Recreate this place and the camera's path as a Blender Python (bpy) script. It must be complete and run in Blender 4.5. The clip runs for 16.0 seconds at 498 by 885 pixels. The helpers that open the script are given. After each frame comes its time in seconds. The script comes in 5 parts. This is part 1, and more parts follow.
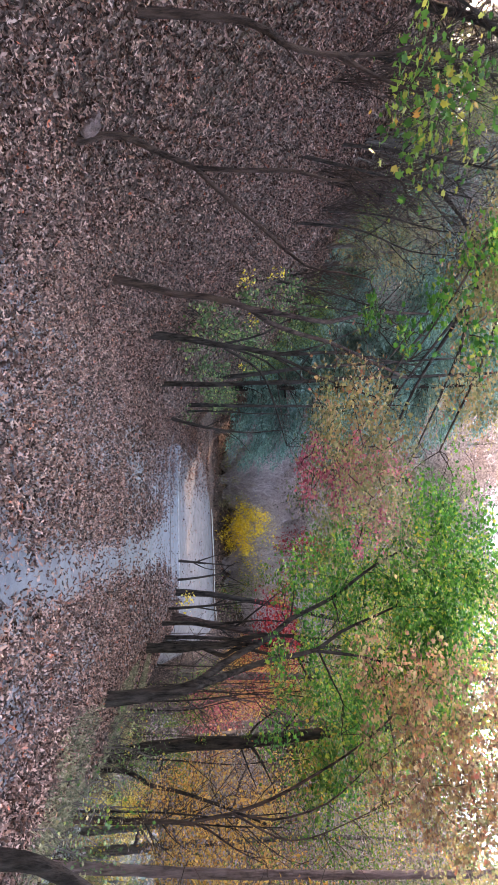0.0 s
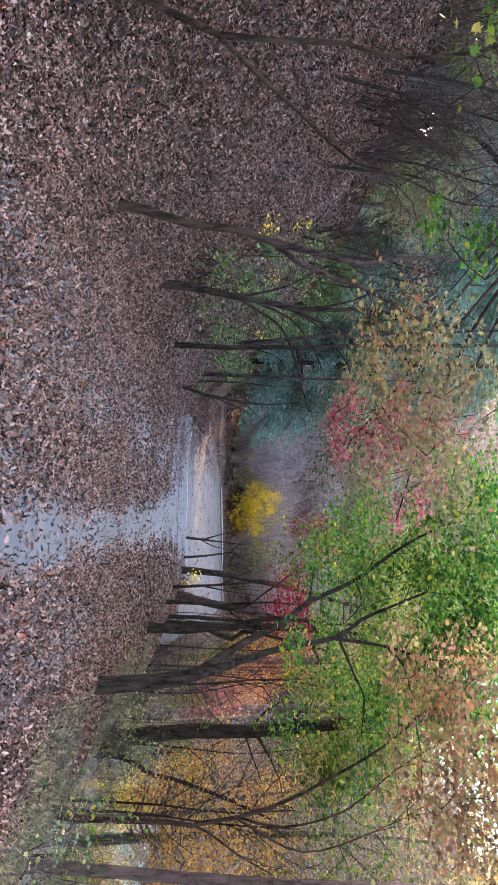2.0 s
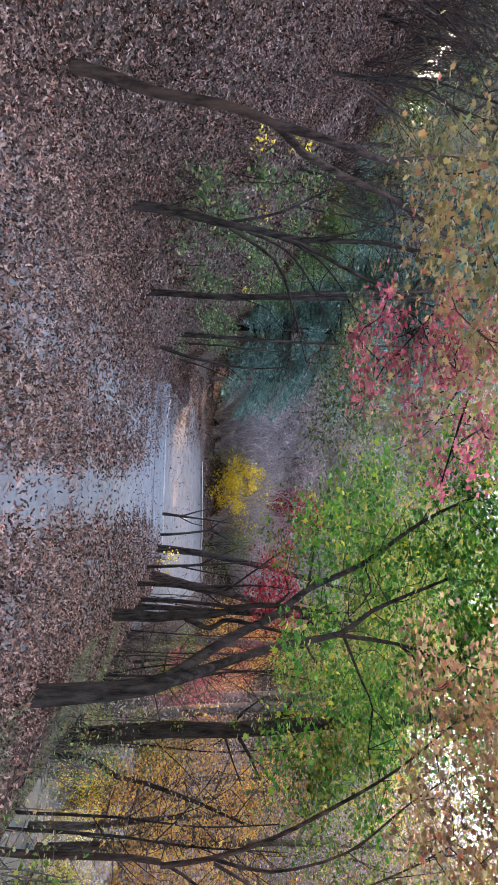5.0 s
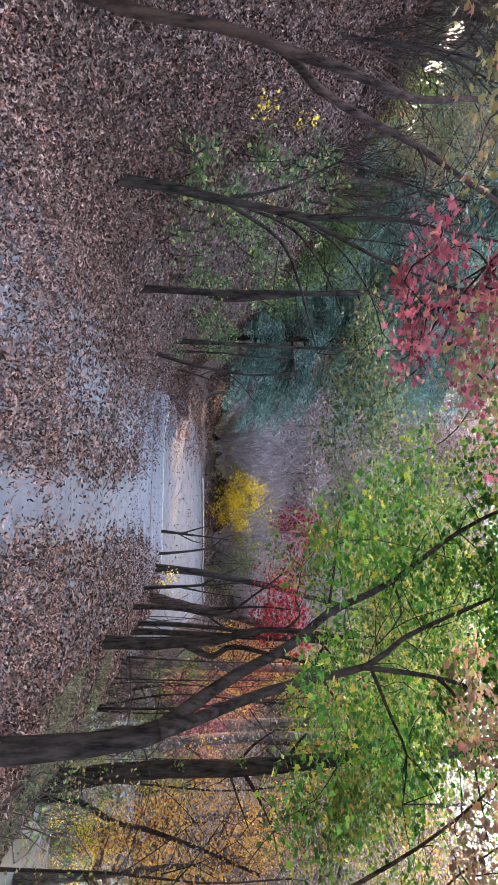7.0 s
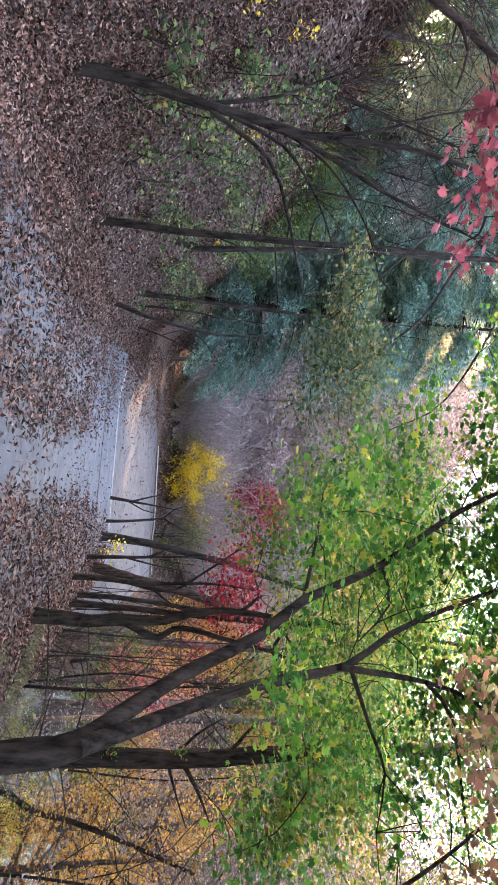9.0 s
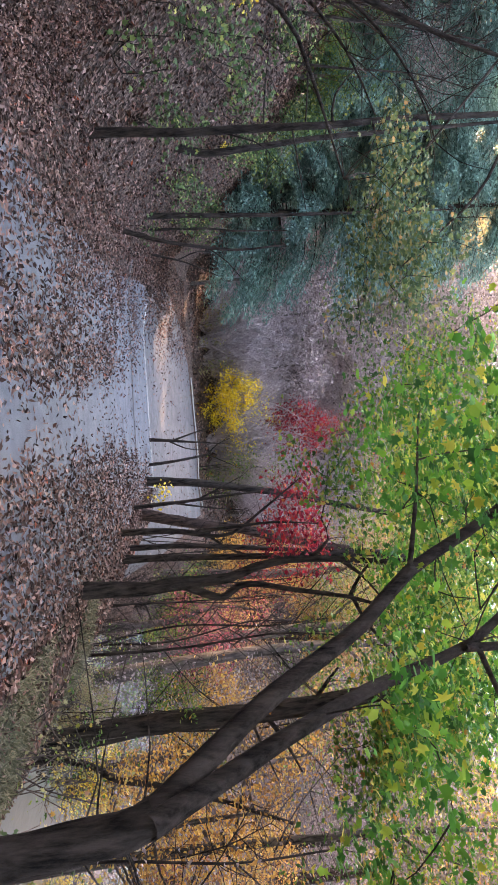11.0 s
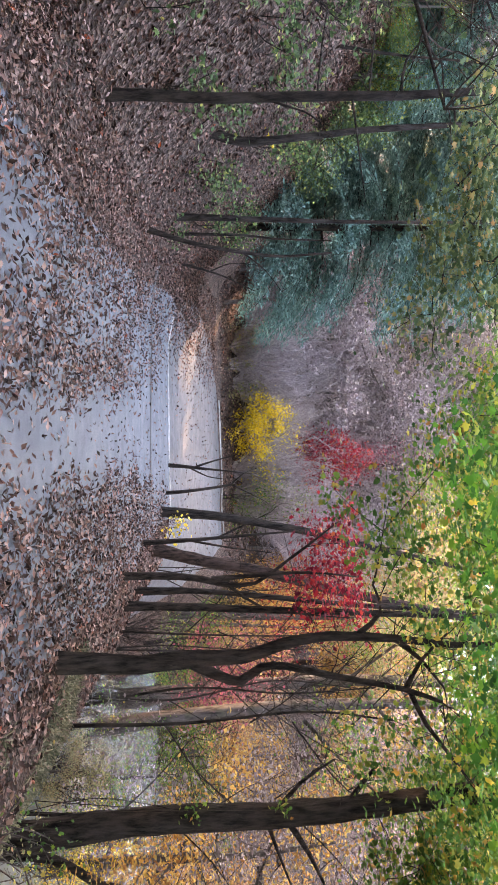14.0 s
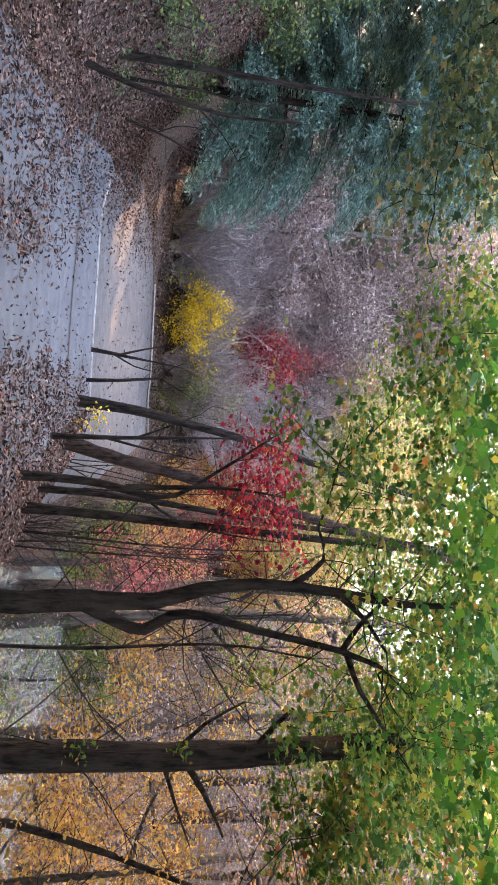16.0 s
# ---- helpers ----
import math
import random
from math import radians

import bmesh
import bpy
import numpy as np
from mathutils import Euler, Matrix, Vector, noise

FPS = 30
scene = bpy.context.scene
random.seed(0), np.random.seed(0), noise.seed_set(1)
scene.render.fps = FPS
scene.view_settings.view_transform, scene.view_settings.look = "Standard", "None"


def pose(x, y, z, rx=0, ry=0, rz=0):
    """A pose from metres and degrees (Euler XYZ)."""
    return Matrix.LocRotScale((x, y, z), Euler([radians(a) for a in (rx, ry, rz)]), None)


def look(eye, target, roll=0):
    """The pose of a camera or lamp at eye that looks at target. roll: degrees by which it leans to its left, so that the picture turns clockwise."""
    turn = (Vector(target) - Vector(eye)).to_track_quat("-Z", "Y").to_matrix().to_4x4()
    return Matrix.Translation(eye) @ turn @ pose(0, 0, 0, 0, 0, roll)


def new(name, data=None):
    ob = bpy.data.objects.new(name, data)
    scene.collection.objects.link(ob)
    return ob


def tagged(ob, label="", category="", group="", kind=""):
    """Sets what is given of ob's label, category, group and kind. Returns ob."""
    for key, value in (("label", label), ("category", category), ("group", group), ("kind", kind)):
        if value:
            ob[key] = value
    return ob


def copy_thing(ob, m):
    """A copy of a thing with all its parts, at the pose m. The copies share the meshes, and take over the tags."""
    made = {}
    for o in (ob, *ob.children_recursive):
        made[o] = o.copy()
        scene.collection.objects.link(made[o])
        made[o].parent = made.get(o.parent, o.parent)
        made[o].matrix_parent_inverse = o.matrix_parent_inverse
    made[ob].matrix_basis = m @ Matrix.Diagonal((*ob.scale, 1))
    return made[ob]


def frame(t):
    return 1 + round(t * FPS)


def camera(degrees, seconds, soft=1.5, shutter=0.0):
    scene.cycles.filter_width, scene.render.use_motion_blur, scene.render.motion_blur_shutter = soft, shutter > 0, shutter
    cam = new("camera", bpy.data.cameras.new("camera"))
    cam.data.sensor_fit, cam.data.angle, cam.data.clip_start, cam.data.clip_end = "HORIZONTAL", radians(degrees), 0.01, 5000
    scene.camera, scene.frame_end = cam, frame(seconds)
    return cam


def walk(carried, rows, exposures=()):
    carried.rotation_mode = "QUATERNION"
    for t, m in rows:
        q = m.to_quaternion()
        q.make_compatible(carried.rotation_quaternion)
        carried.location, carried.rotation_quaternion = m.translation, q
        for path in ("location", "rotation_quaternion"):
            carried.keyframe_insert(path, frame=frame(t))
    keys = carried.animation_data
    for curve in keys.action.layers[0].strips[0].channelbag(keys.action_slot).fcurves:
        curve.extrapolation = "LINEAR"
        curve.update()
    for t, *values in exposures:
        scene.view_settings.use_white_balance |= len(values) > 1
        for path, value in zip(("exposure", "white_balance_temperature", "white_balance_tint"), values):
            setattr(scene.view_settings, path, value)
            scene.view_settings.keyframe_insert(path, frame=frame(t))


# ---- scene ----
cam = camera(37.74, 16.0, 0.95)
PATH = [
    (0, (-0.2, 0.956, 1.54), (-0.434, 2.939, 1.665), 88.7),
    (0.5, (-0.095, 1.312, 1.504), (-0.26, 3.303, 1.597), 89.5),
    (1, (-0.048, 1.666, 1.521), (-0.201, 3.658, 1.616), 90.1),
    (1.5, (-0.036, 2.101, 1.522), (-0.189, 4.093, 1.612), 90.0),
    (2, (-0.005, 2.483, 1.514), (-0.192, 4.472, 1.608), 90.5),
    (2.5, (0.036, 2.898, 1.512), (-0.159, 4.887, 1.604), 90.2),
    (3, (0.132, 3.273, 1.497), (-0.067, 5.26, 1.592), 90.2),
    (3.5, (0.154, 3.648, 1.507), (-0.006, 5.639, 1.595), 90.5),
    (4, (0.168, 4.036, 1.536), (0.037, 6.029, 1.629), 91.1),
    (4.5, (0.146, 4.404, 1.558), (0.015, 6.396, 1.67), 91.6),
    (4.7, (0.154, 4.556, 1.56), (0.031, 6.547, 1.698), 91.4),
    (6.8, (0.395, 6.028, 1.634), (0.212, 8.015, 1.77), 91.1),
    (7, (0.313, 6.188, 1.61), (0.129, 8.174, 1.752), 90.7),
    (7.5, (0.272, 6.621, 1.64), (-0.059, 8.586, 1.808), 90.5),
    (8, (0.289, 7.046, 1.608), (-0.372, 8.927, 1.768), 96.1),
    (8.5, (0.363, 7.345, 1.636), (-0.174, 9.264, 1.81), 95.8),
    (9, (0.475, 7.733, 1.629), (0.35, 9.712, 1.891), 94.3),
    (9.5, (0.463, 8.045, 1.595), (0.555, 10.024, 1.867), 90.5),
    (10, (0.417, 8.416, 1.585), (0.54, 10.404, 1.77), 87.0),
    (10.2, (0.401, 8.567, 1.564), (0.526, 10.555, 1.734), 87.0),
    (12.3, (0.024, 10.223, 1.718), (0.062, 12.216, 1.882), 84.1),
    (12.5, (0.061, 10.363, 1.699), (0.096, 12.357, 1.857), 84.6),
    (13, (0.144, 10.734, 1.708), (0.184, 12.732, 1.8), 86.2),
    (13.5, (0.173, 11.1, 1.705), (0.221, 13.097, 1.794), 87.0),
    (14, (0.248, 11.509, 1.722), (0.27, 13.506, 1.816), 88.9),
    (14.5, (0.262, 11.959, 1.761), (0.269, 13.954, 1.901), 89.0),
    (15, (0.328, 12.411, 1.805), (0.332, 14.394, 2.072), 91.4),
    (15.5, (0.299, 12.829, 1.835), (0.397, 14.805, 2.123), 92.9),
    (16, (0.25, 13.218, 1.809), (0.552, 15.173, 2.102), 93.9),
]
EXPOSURES = [(0, 4.78, 8100, 16), (2.5, 4.85, 8000, 15), (4.7, 4.78, 7900, 15), (7.5, 4.98, 8000, 17), (8.5, 5.1, 7900, 16), (9.3, 4.86, 8200, 17), (10.2, 4.8, 8300, 18), (12.5, 5.02, 8600, 17), (14.2, 5.16, 8700, 18), (15.5, 4.92, 8500, 18), (16, 4.82, 8400, 18)]
walk(cam, [(t, look(eye, target, roll)) for t, eye, target, roll in PATH], EXPOSURES)

# ---- light ----
world = bpy.data.worlds.new("sky")
scene.world = world
world.use_nodes = True
wn = world.node_tree
sky = wn.nodes.new("ShaderNodeTexSky")
sky.sky_type, sky.sun_disc = "NISHITA", False
SUN_AZ, SUN_EL = radians(-52), radians(25.5)     # clockwise from +y; ahead and to the left, over the hill
sky.sun_elevation, sky.sun_rotation = SUN_EL, SUN_AZ
sky.air_density, sky.dust_density, sky.ozone_density = 1.0, 2.5, 1.0
wn.links.new(sky.outputs[0], wn.nodes["Background"].inputs[0])
wn.nodes["Background"].inputs[1].default_value = 0.15
sun = new("sun", bpy.data.lights.new("sun", "SUN"))
sun.data.energy, sun.data.angle, sun.data.color = 1.0, radians(0.6), (1.0, 0.74, 0.52)
sun_way = Vector((math.sin(SUN_AZ) * math.cos(SUN_EL), math.cos(SUN_AZ) * math.cos(SUN_EL), math.sin(SUN_EL)))
sun.matrix_world = look(sun_way * 80, (0, 0, 0))
rng = np.random.default_rng(7)


# ---- materials ----
def nodes_of(name):
    m = bpy.data.materials.new(name)
    m.use_nodes = True
    t = m.node_tree
    return m, t, t.nodes["Principled BSDF"], t.nodes["Material Output"]


def ramp(t, stops, fac, kind="LINEAR"):
    r = t.nodes.new("ShaderNodeValToRGB")
    r.color_ramp.interpolation = kind
    e = r.color_ramp.elements
    while len(e) < len(stops):
        e.new(0.5)
    for k, (p, c) in zip(e, stops):
        k.position, k.color = p, (*c, 1)
    t.links.new(fac, r.inputs[0])
    return r.outputs[0]


def noise_of(t, scale, detail=4, rough=0.6, stretch=None):
    n = t.nodes.new("ShaderNodeTexNoise")
    n.inputs["Scale"].default_value, n.inputs["Detail"].default_value, n.inputs["Roughness"].default_value = scale, detail, rough
    co = t.nodes.new("ShaderNodeTexCoord")
    if stretch:
        mp = t.nodes.new("ShaderNodeMapping")
        mp.inputs["Scale"].default_value = stretch
        t.links.new(co.outputs["Object"], mp.inputs[0])
        t.links.new(mp.outputs[0], n.inputs[0])
    else:
        t.links.new(co.outputs["Object"], n.inputs[0])
    return n.outputs[0]


def mix(t, fac, a, b, kind="MIX"):
    m = t.nodes.new("ShaderNodeMix")
    m.data_type, m.blend_type = "RGBA", kind
    for k, v in ((0, fac), (6, a), (7, b)):
        if hasattr(v, "is_output"):
            t.links.new(v, m.inputs[k])
        else:
            m.inputs[k].default_value = v if k == 0 else (*v, 1)
    return m.outputs[2]


def bump(t, height, p, strength, dist):
    b = t.nodes.new("ShaderNodeBump")
    b.inputs["Strength"].default_value, b.inputs["Distance"].default_value = strength, dist
    t.links.new(height, b.inputs["Height"])
    t.links.new(b.outputs[0], p.inputs["Normal"])


def leaf_material(name, stops, through_light=0.45, rough=0.55, dull=0.8, patch=0.6):
    """Leaves: each its own tint, with light shining through. patch: strength of the painted clump shade."""
    m, t, p, out = nodes_of(name)
    stops = [(at, tuple(dull * c + (1 - dull) * (0.3 * col[0] + 0.6 * col[1] + 0.1 * col[2]) for c in col)) for at, col in stops]
    geo = t.nodes.new("ShaderNodeNewGeometry")
    col = ramp(t, stops, geo.outputs["Random Per Island"])
    # painted shade: some clumps tinted cool and dark, others warm as if lit
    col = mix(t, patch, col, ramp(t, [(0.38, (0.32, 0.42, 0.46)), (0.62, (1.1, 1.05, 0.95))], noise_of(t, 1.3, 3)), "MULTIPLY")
    t.links.new(col, p.inputs["Base Color"])
    p.inputs["Roughness"].default_value = rough
    p.inputs["Specular IOR Level"].default_value = 0.2
    tr = t.nodes.new("ShaderNodeBsdfTranslucent")
    t.links.new(col, tr.inputs[0])
    ms = t.nodes.new("ShaderNodeMixShader")
    ms.inputs[0].default_value = through_light
    t.links.new(p.outputs[0], ms.inputs[1])
    t.links.new(tr.outputs[0], ms.inputs[2])
    t.links.new(ms.outputs[0], out.inputs[0])
    return m


def bark_material(name, dark, light, moss=0.0):
    m, t, p, out = nodes_of(name)
    fine = noise_of(t, 14, 6, 0.65, (1, 1, 0.22))
    col = ramp(t, [(0.38, dark), (0.62, light)], fine)
    big = noise_of(t, 1.3, 3)
    col = mix(t, ramp(t, [(0.45, (0, 0, 0)), (0.75, (0.6, 0.6, 0.6))], big), col, tuple(c * 1.5 for c in light))
    if moss:
        col = mix(t, ramp(t, [(0.55, (0, 0, 0)), (0.7, (moss, moss, moss))], noise_of(t, 2.2, 4)), col, (0.07, 0.1, 0.04))
    t.links.new(col, p.inputs["Base Color"])
    p.inputs["Roughness"].default_value = 0.9
    p.inputs["Specular IOR Level"].default_value = 0.1
    bump(t, noise_of(t, 34, 6, 0.75, (1, 1, 0.16)), p, 1.0, 0.05)
    return m


BARK = bark_material("bark", (0.004, 0.003, 0.003), (0.045, 0.036, 0.033))
BARK_WARM = bark_material("bark_warm", (0.009, 0.006, 0.006), (0.07, 0.046, 0.04))
BARK_GREY = bark_material("bark_grey", (0.03, 0.025, 0.025), (0.12, 0.1, 0.095), 0.3)
BARK_PALE = bark_material("bark_pale", (0.05, 0.036, 0.036), (0.16, 0.115, 0.115))

LITTER = leaf_material("fallen_leaves", [(0.0, (0.011, 0.006, 0.005)), (0.38, (0.048, 0.026, 0.022)), (0.7, (0.168, 0.099, 0.085)), (0.93, (0.320, 0.220, 0.196)), (0.98, (0.352, 0.256, 0.232)), (1.0, (0.288, 0.072, 0.040))], 0.1, 0.6, 1.25, 0.35)
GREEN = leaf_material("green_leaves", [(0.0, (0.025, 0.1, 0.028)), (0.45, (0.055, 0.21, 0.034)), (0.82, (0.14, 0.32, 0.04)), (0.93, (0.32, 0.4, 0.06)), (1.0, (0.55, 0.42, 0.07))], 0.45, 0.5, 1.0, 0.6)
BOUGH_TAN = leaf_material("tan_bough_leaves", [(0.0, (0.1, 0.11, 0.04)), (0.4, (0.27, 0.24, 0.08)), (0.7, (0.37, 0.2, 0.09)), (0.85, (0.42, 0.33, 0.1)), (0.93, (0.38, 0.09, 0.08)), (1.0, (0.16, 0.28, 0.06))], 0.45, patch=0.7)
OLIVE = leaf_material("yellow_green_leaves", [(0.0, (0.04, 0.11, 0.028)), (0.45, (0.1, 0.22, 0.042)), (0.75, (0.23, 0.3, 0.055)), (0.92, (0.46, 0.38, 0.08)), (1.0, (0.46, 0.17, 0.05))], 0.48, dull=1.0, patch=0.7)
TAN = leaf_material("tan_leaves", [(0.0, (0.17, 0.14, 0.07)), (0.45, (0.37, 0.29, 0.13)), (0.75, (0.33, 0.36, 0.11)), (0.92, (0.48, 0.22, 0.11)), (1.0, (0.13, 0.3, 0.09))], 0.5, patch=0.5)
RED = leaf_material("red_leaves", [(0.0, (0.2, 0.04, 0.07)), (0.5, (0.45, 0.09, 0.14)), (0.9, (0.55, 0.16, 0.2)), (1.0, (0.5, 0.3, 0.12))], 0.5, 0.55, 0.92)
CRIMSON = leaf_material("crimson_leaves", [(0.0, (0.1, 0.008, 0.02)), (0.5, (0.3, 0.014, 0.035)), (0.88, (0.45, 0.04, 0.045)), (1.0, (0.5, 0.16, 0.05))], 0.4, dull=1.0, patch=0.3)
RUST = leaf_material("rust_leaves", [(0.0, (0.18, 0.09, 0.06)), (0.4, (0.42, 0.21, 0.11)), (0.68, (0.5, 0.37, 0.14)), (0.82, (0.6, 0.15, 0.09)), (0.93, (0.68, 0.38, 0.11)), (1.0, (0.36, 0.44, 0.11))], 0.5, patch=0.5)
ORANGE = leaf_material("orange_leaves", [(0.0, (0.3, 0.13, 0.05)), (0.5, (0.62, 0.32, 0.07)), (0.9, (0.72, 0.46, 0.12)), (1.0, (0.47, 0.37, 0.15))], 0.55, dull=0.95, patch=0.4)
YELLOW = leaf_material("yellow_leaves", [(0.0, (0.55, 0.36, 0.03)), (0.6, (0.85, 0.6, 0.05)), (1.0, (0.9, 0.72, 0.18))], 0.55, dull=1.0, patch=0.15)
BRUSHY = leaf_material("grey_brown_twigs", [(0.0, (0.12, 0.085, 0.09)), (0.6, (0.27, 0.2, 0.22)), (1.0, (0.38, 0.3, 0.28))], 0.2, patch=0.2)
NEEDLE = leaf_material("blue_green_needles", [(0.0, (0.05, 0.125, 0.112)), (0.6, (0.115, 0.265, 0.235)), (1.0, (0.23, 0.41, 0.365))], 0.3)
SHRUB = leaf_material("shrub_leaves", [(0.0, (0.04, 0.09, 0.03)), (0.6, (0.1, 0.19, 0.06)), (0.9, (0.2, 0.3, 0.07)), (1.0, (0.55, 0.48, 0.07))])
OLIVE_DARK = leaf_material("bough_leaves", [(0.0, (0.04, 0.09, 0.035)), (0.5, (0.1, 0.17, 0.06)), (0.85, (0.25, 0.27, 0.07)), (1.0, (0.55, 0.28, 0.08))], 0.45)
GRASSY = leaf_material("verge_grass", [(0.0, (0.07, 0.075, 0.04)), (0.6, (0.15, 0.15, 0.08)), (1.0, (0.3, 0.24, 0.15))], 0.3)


def ground_material():
    m, t, p, out = nodes_of("leafy_soil")
    v = t.nodes.new("ShaderNodeTexVoronoi")
    v.inputs["Scale"].default_value = 17
    co = t.nodes.new("ShaderNodeTexCoord")
    t.links.new(co.outputs["Object"], v.inputs[0])
    sep = t.nodes.new("ShaderNodeSeparateColor")
    t.links.new(v.outputs["Color"], sep.inputs[0])
    col = ramp(t, [(0.0, (0.02, 0.013, 0.011)), (0.6, (0.075, 0.05, 0.044)), (1.0, (0.2, 0.14, 0.12))], sep.outputs[0])
    col = mix(t, ramp(t, [(0.5, (0, 0, 0)), (0.72, (0.6, 0.6, 0.6))], noise_of(t, 0.5, 5)), col, (0.06, 0.05, 0.04))
    t.links.new(col, p.inputs["Base Color"])
    p.inputs["Roughness"].default_value = 0.9
    p.inputs["Specular IOR Level"].default_value = 0.1
    bump(t, v.outputs["Distance"], p, 1.0, 0.05)
    return m


def asphalt_material(name, tone):
    m, t, p, out = nodes_of(name)
    grain = noise_of(t, 160, 3, 0.7)
    col = ramp(t, [(0.3, tuple(c * 0.75 for c in tone)), (0.7, tuple(c * 1.15 for c in tone))], grain)
    patch = ramp(t, [(0.35, (0.72, 0.72, 0.74)), (0.65, (1, 1, 1))], noise_of(t, 0.8, 5))
    col = mix(t, 1.0, col, patch, "MULTIPLY")
    t.links.new(col, p.inputs["Base Color"])
    rough = ramp(t, [(0.3, (0.55, 0.55, 0.55)), (0.7, (0.8, 0.8, 0.8))], noise_of(t, 2.5, 4))
    t.links.new(rough, p.inputs["Roughness"])
    bump(t, grain, p, 0.5, 0.006)
    return m


SOIL = ground_material()
ASPHALT = asphalt_material("worn_asphalt", (0.076, 0.088, 0.11))
ASPHALT_FAR = asphalt_material("dusty_asphalt", (0.075, 0.075, 0.085))
TAR, tt, tp, _ = nodes_of("tar_joint")
t_col = ramp(tt, [(0.3, (0.02, 0.02, 0.022)), (0.7, (0.06, 0.06, 0.062))], noise_of(tt, 30))
tt.links.new(t_col, tp.inputs["Base Color"])
tp.inputs["Roughness"].default_value = 0.7
STONE, tt, tp, _ = nodes_of("pale_kerb_stone")
t_col = ramp(tt, [(0.3, (0.22, 0.21, 0.21)), (0.7, (0.5, 0.48, 0.47))], noise_of(tt, 9, 6))
tt.links.new(t_col, tp.inputs["Base Color"])
tp.inputs["Roughness"].default_value = 0.8
WATER, tt, tp, _ = nodes_of("river_water")
tp.inputs["Base Color"].default_value = (0.2, 0.22, 0.22, 1)
tp.inputs["Roughness"].default_value = 0.12
bump(tt, noise_of(tt, 2.0, 4, 0.6, (1, 0.4, 1)), tp, 0.25, 0.1)


# ---- the lie of the land ----
def soft_plus(d, w):
    return w * np.logaddexp(0, np.asarray(d) / w)


def right_edge(y):
    return np.interp(y, [-20, 5, 10, 13, 19, 25, 31, 34, 38, 50], [2.2, 2.1, 2.1, 2.5, 2.8, 3.1, 2.8, 3.0, 4.6, 7.5])


def height(x, y):
    """Ground level: the track, the steep bank on one side, the fall to the river on the other."""
    x, y = np.asarray(x, float), np.asarray(y, float)
    level = [-0.15, -0.15, -0.1, 0.04, 0.15, 0.33, 0.85, 1.85, 4.6, 11, 24, 38, 44]
    at = [-20, 5, 10, 20, 28, 33, 40, 48, 60, 74, 95, 140, 400]
    track = np.interp(y, at, level)
    dr = x - right_edge(y)
    w = np.clip(dr / 6, 0, 1)
    z = track * (1 - w) + np.minimum(track, 0.2) * w
    left = np.interp(y, [-20, 20, 26, 33, 40, 50, 70, 120], [-4.15, -4.15, -4.3, -4.9, -5.9, -7.5, -13, -30])
    dl = soft_plus(left - x, 0.25)
    fade = np.interp(y, [-20, 36, 60, 100], [1, 1, 0.45, 0.2])
    z = z + fade * np.interp(dl, [0, 2.5, 4, 7.5, 20, 40, 300], [0, 3.3, 4.75, 7.2, 14.5, 22, 32])
    fall = np.interp(y, [8, 15], [0.62, 1.0])
    z = z + fall * np.interp(soft_plus(dr, 0.3), [0, 1, 2.8, 5, 9, 60], [0, -0.3, -1.4, -2.6, -3.3, -3.7])
    far = np.interp(x, [21, 26, 60, 110, 400], [0, 2.8, 17, 32, 44]) + np.where(x > 6, np.interp(y, [54, 62, 95, 140, 400], [0, 3.8, 22, 36, 44]), 0) * np.clip((x - 6) / 8, 0, 1)
    z = z + far
    z = z + 0.05 * np.sin(1.7 * x + 0.6 * y) * np.sin(1.1 * y - 0.5 * x) * np.clip(np.abs(x - 0.2) - 2, 0, 1)
    return z


def ground_z(x, y):
    return float(height(x, y))


def mesh_of(name, verts, faces, material, smooth=False):
    """A mesh from arrays; all faces have the same number of corners."""
    verts, faces = np.asarray(verts, np.float32), np.asarray(faces, np.int32)
    n, k = faces.shape
    me = bpy.data.meshes.new(name)
    me.vertices.add(len(verts))
    me.vertices.foreach_set("co", verts.ravel())
    me.loops.add(n * k)
    me.loops.foreach_set("vertex_index", faces.ravel())
    me.polygons.add(n)
    me.polygons.foreach_set("loop_start", np.arange(0, n * k, k, dtype=np.int32))
    me.polygons.foreach_set("use_smooth", np.full(n, smooth))
    me.update(calc_edges=True)
    me.materials.append(material)
    return me


def part(name, me, parent, label=""):
    ob = new(name, me)
    if parent is not None:
        ob.parent = parent
    return tagged(ob, label)


def grid_faces(nu, nv):
    i = np.arange(nu - 1)[:, None] * nv + np.arange(nv - 1)[None, :]
    return np.stack([i, i + nv, i + nv + 1, i + 1], -1).reshape(-1, 4)


def sheet(name, xs, ys, material, lift=0.0):
    """A sheet over the ground: xs and ys are grids of places."""
    v = np.stack([xs, ys, height(xs, ys) + lift], -1).reshape(-1, 3)
    return mesh_of(name, v, grid_faces(*xs.shape), material, True)


gx = np.r_[-420, -250, -160, -110, -80, -60, -46, -36, -28, -22, -18, np.arange(-15, 9, 0.3), np.arange(9, 40, 1.5), 42, 50, 60, 80, 110, 160, 250, 420]
gy = np.r_[-300, -150, -80, -45, -25, -14, np.arange(-8, 56, 0.4), np.arange(56, 100, 3), 110, 130, 170, 250, 420]
GX, GY = np.meshgrid(gx, gy, indexing="ij")
ground = part("ground", sheet("ground", GX, GY, SOIL), None)
tagged(ground, "brown leaf-covered woodland ground rising to a bank", "ground", kind="structure")

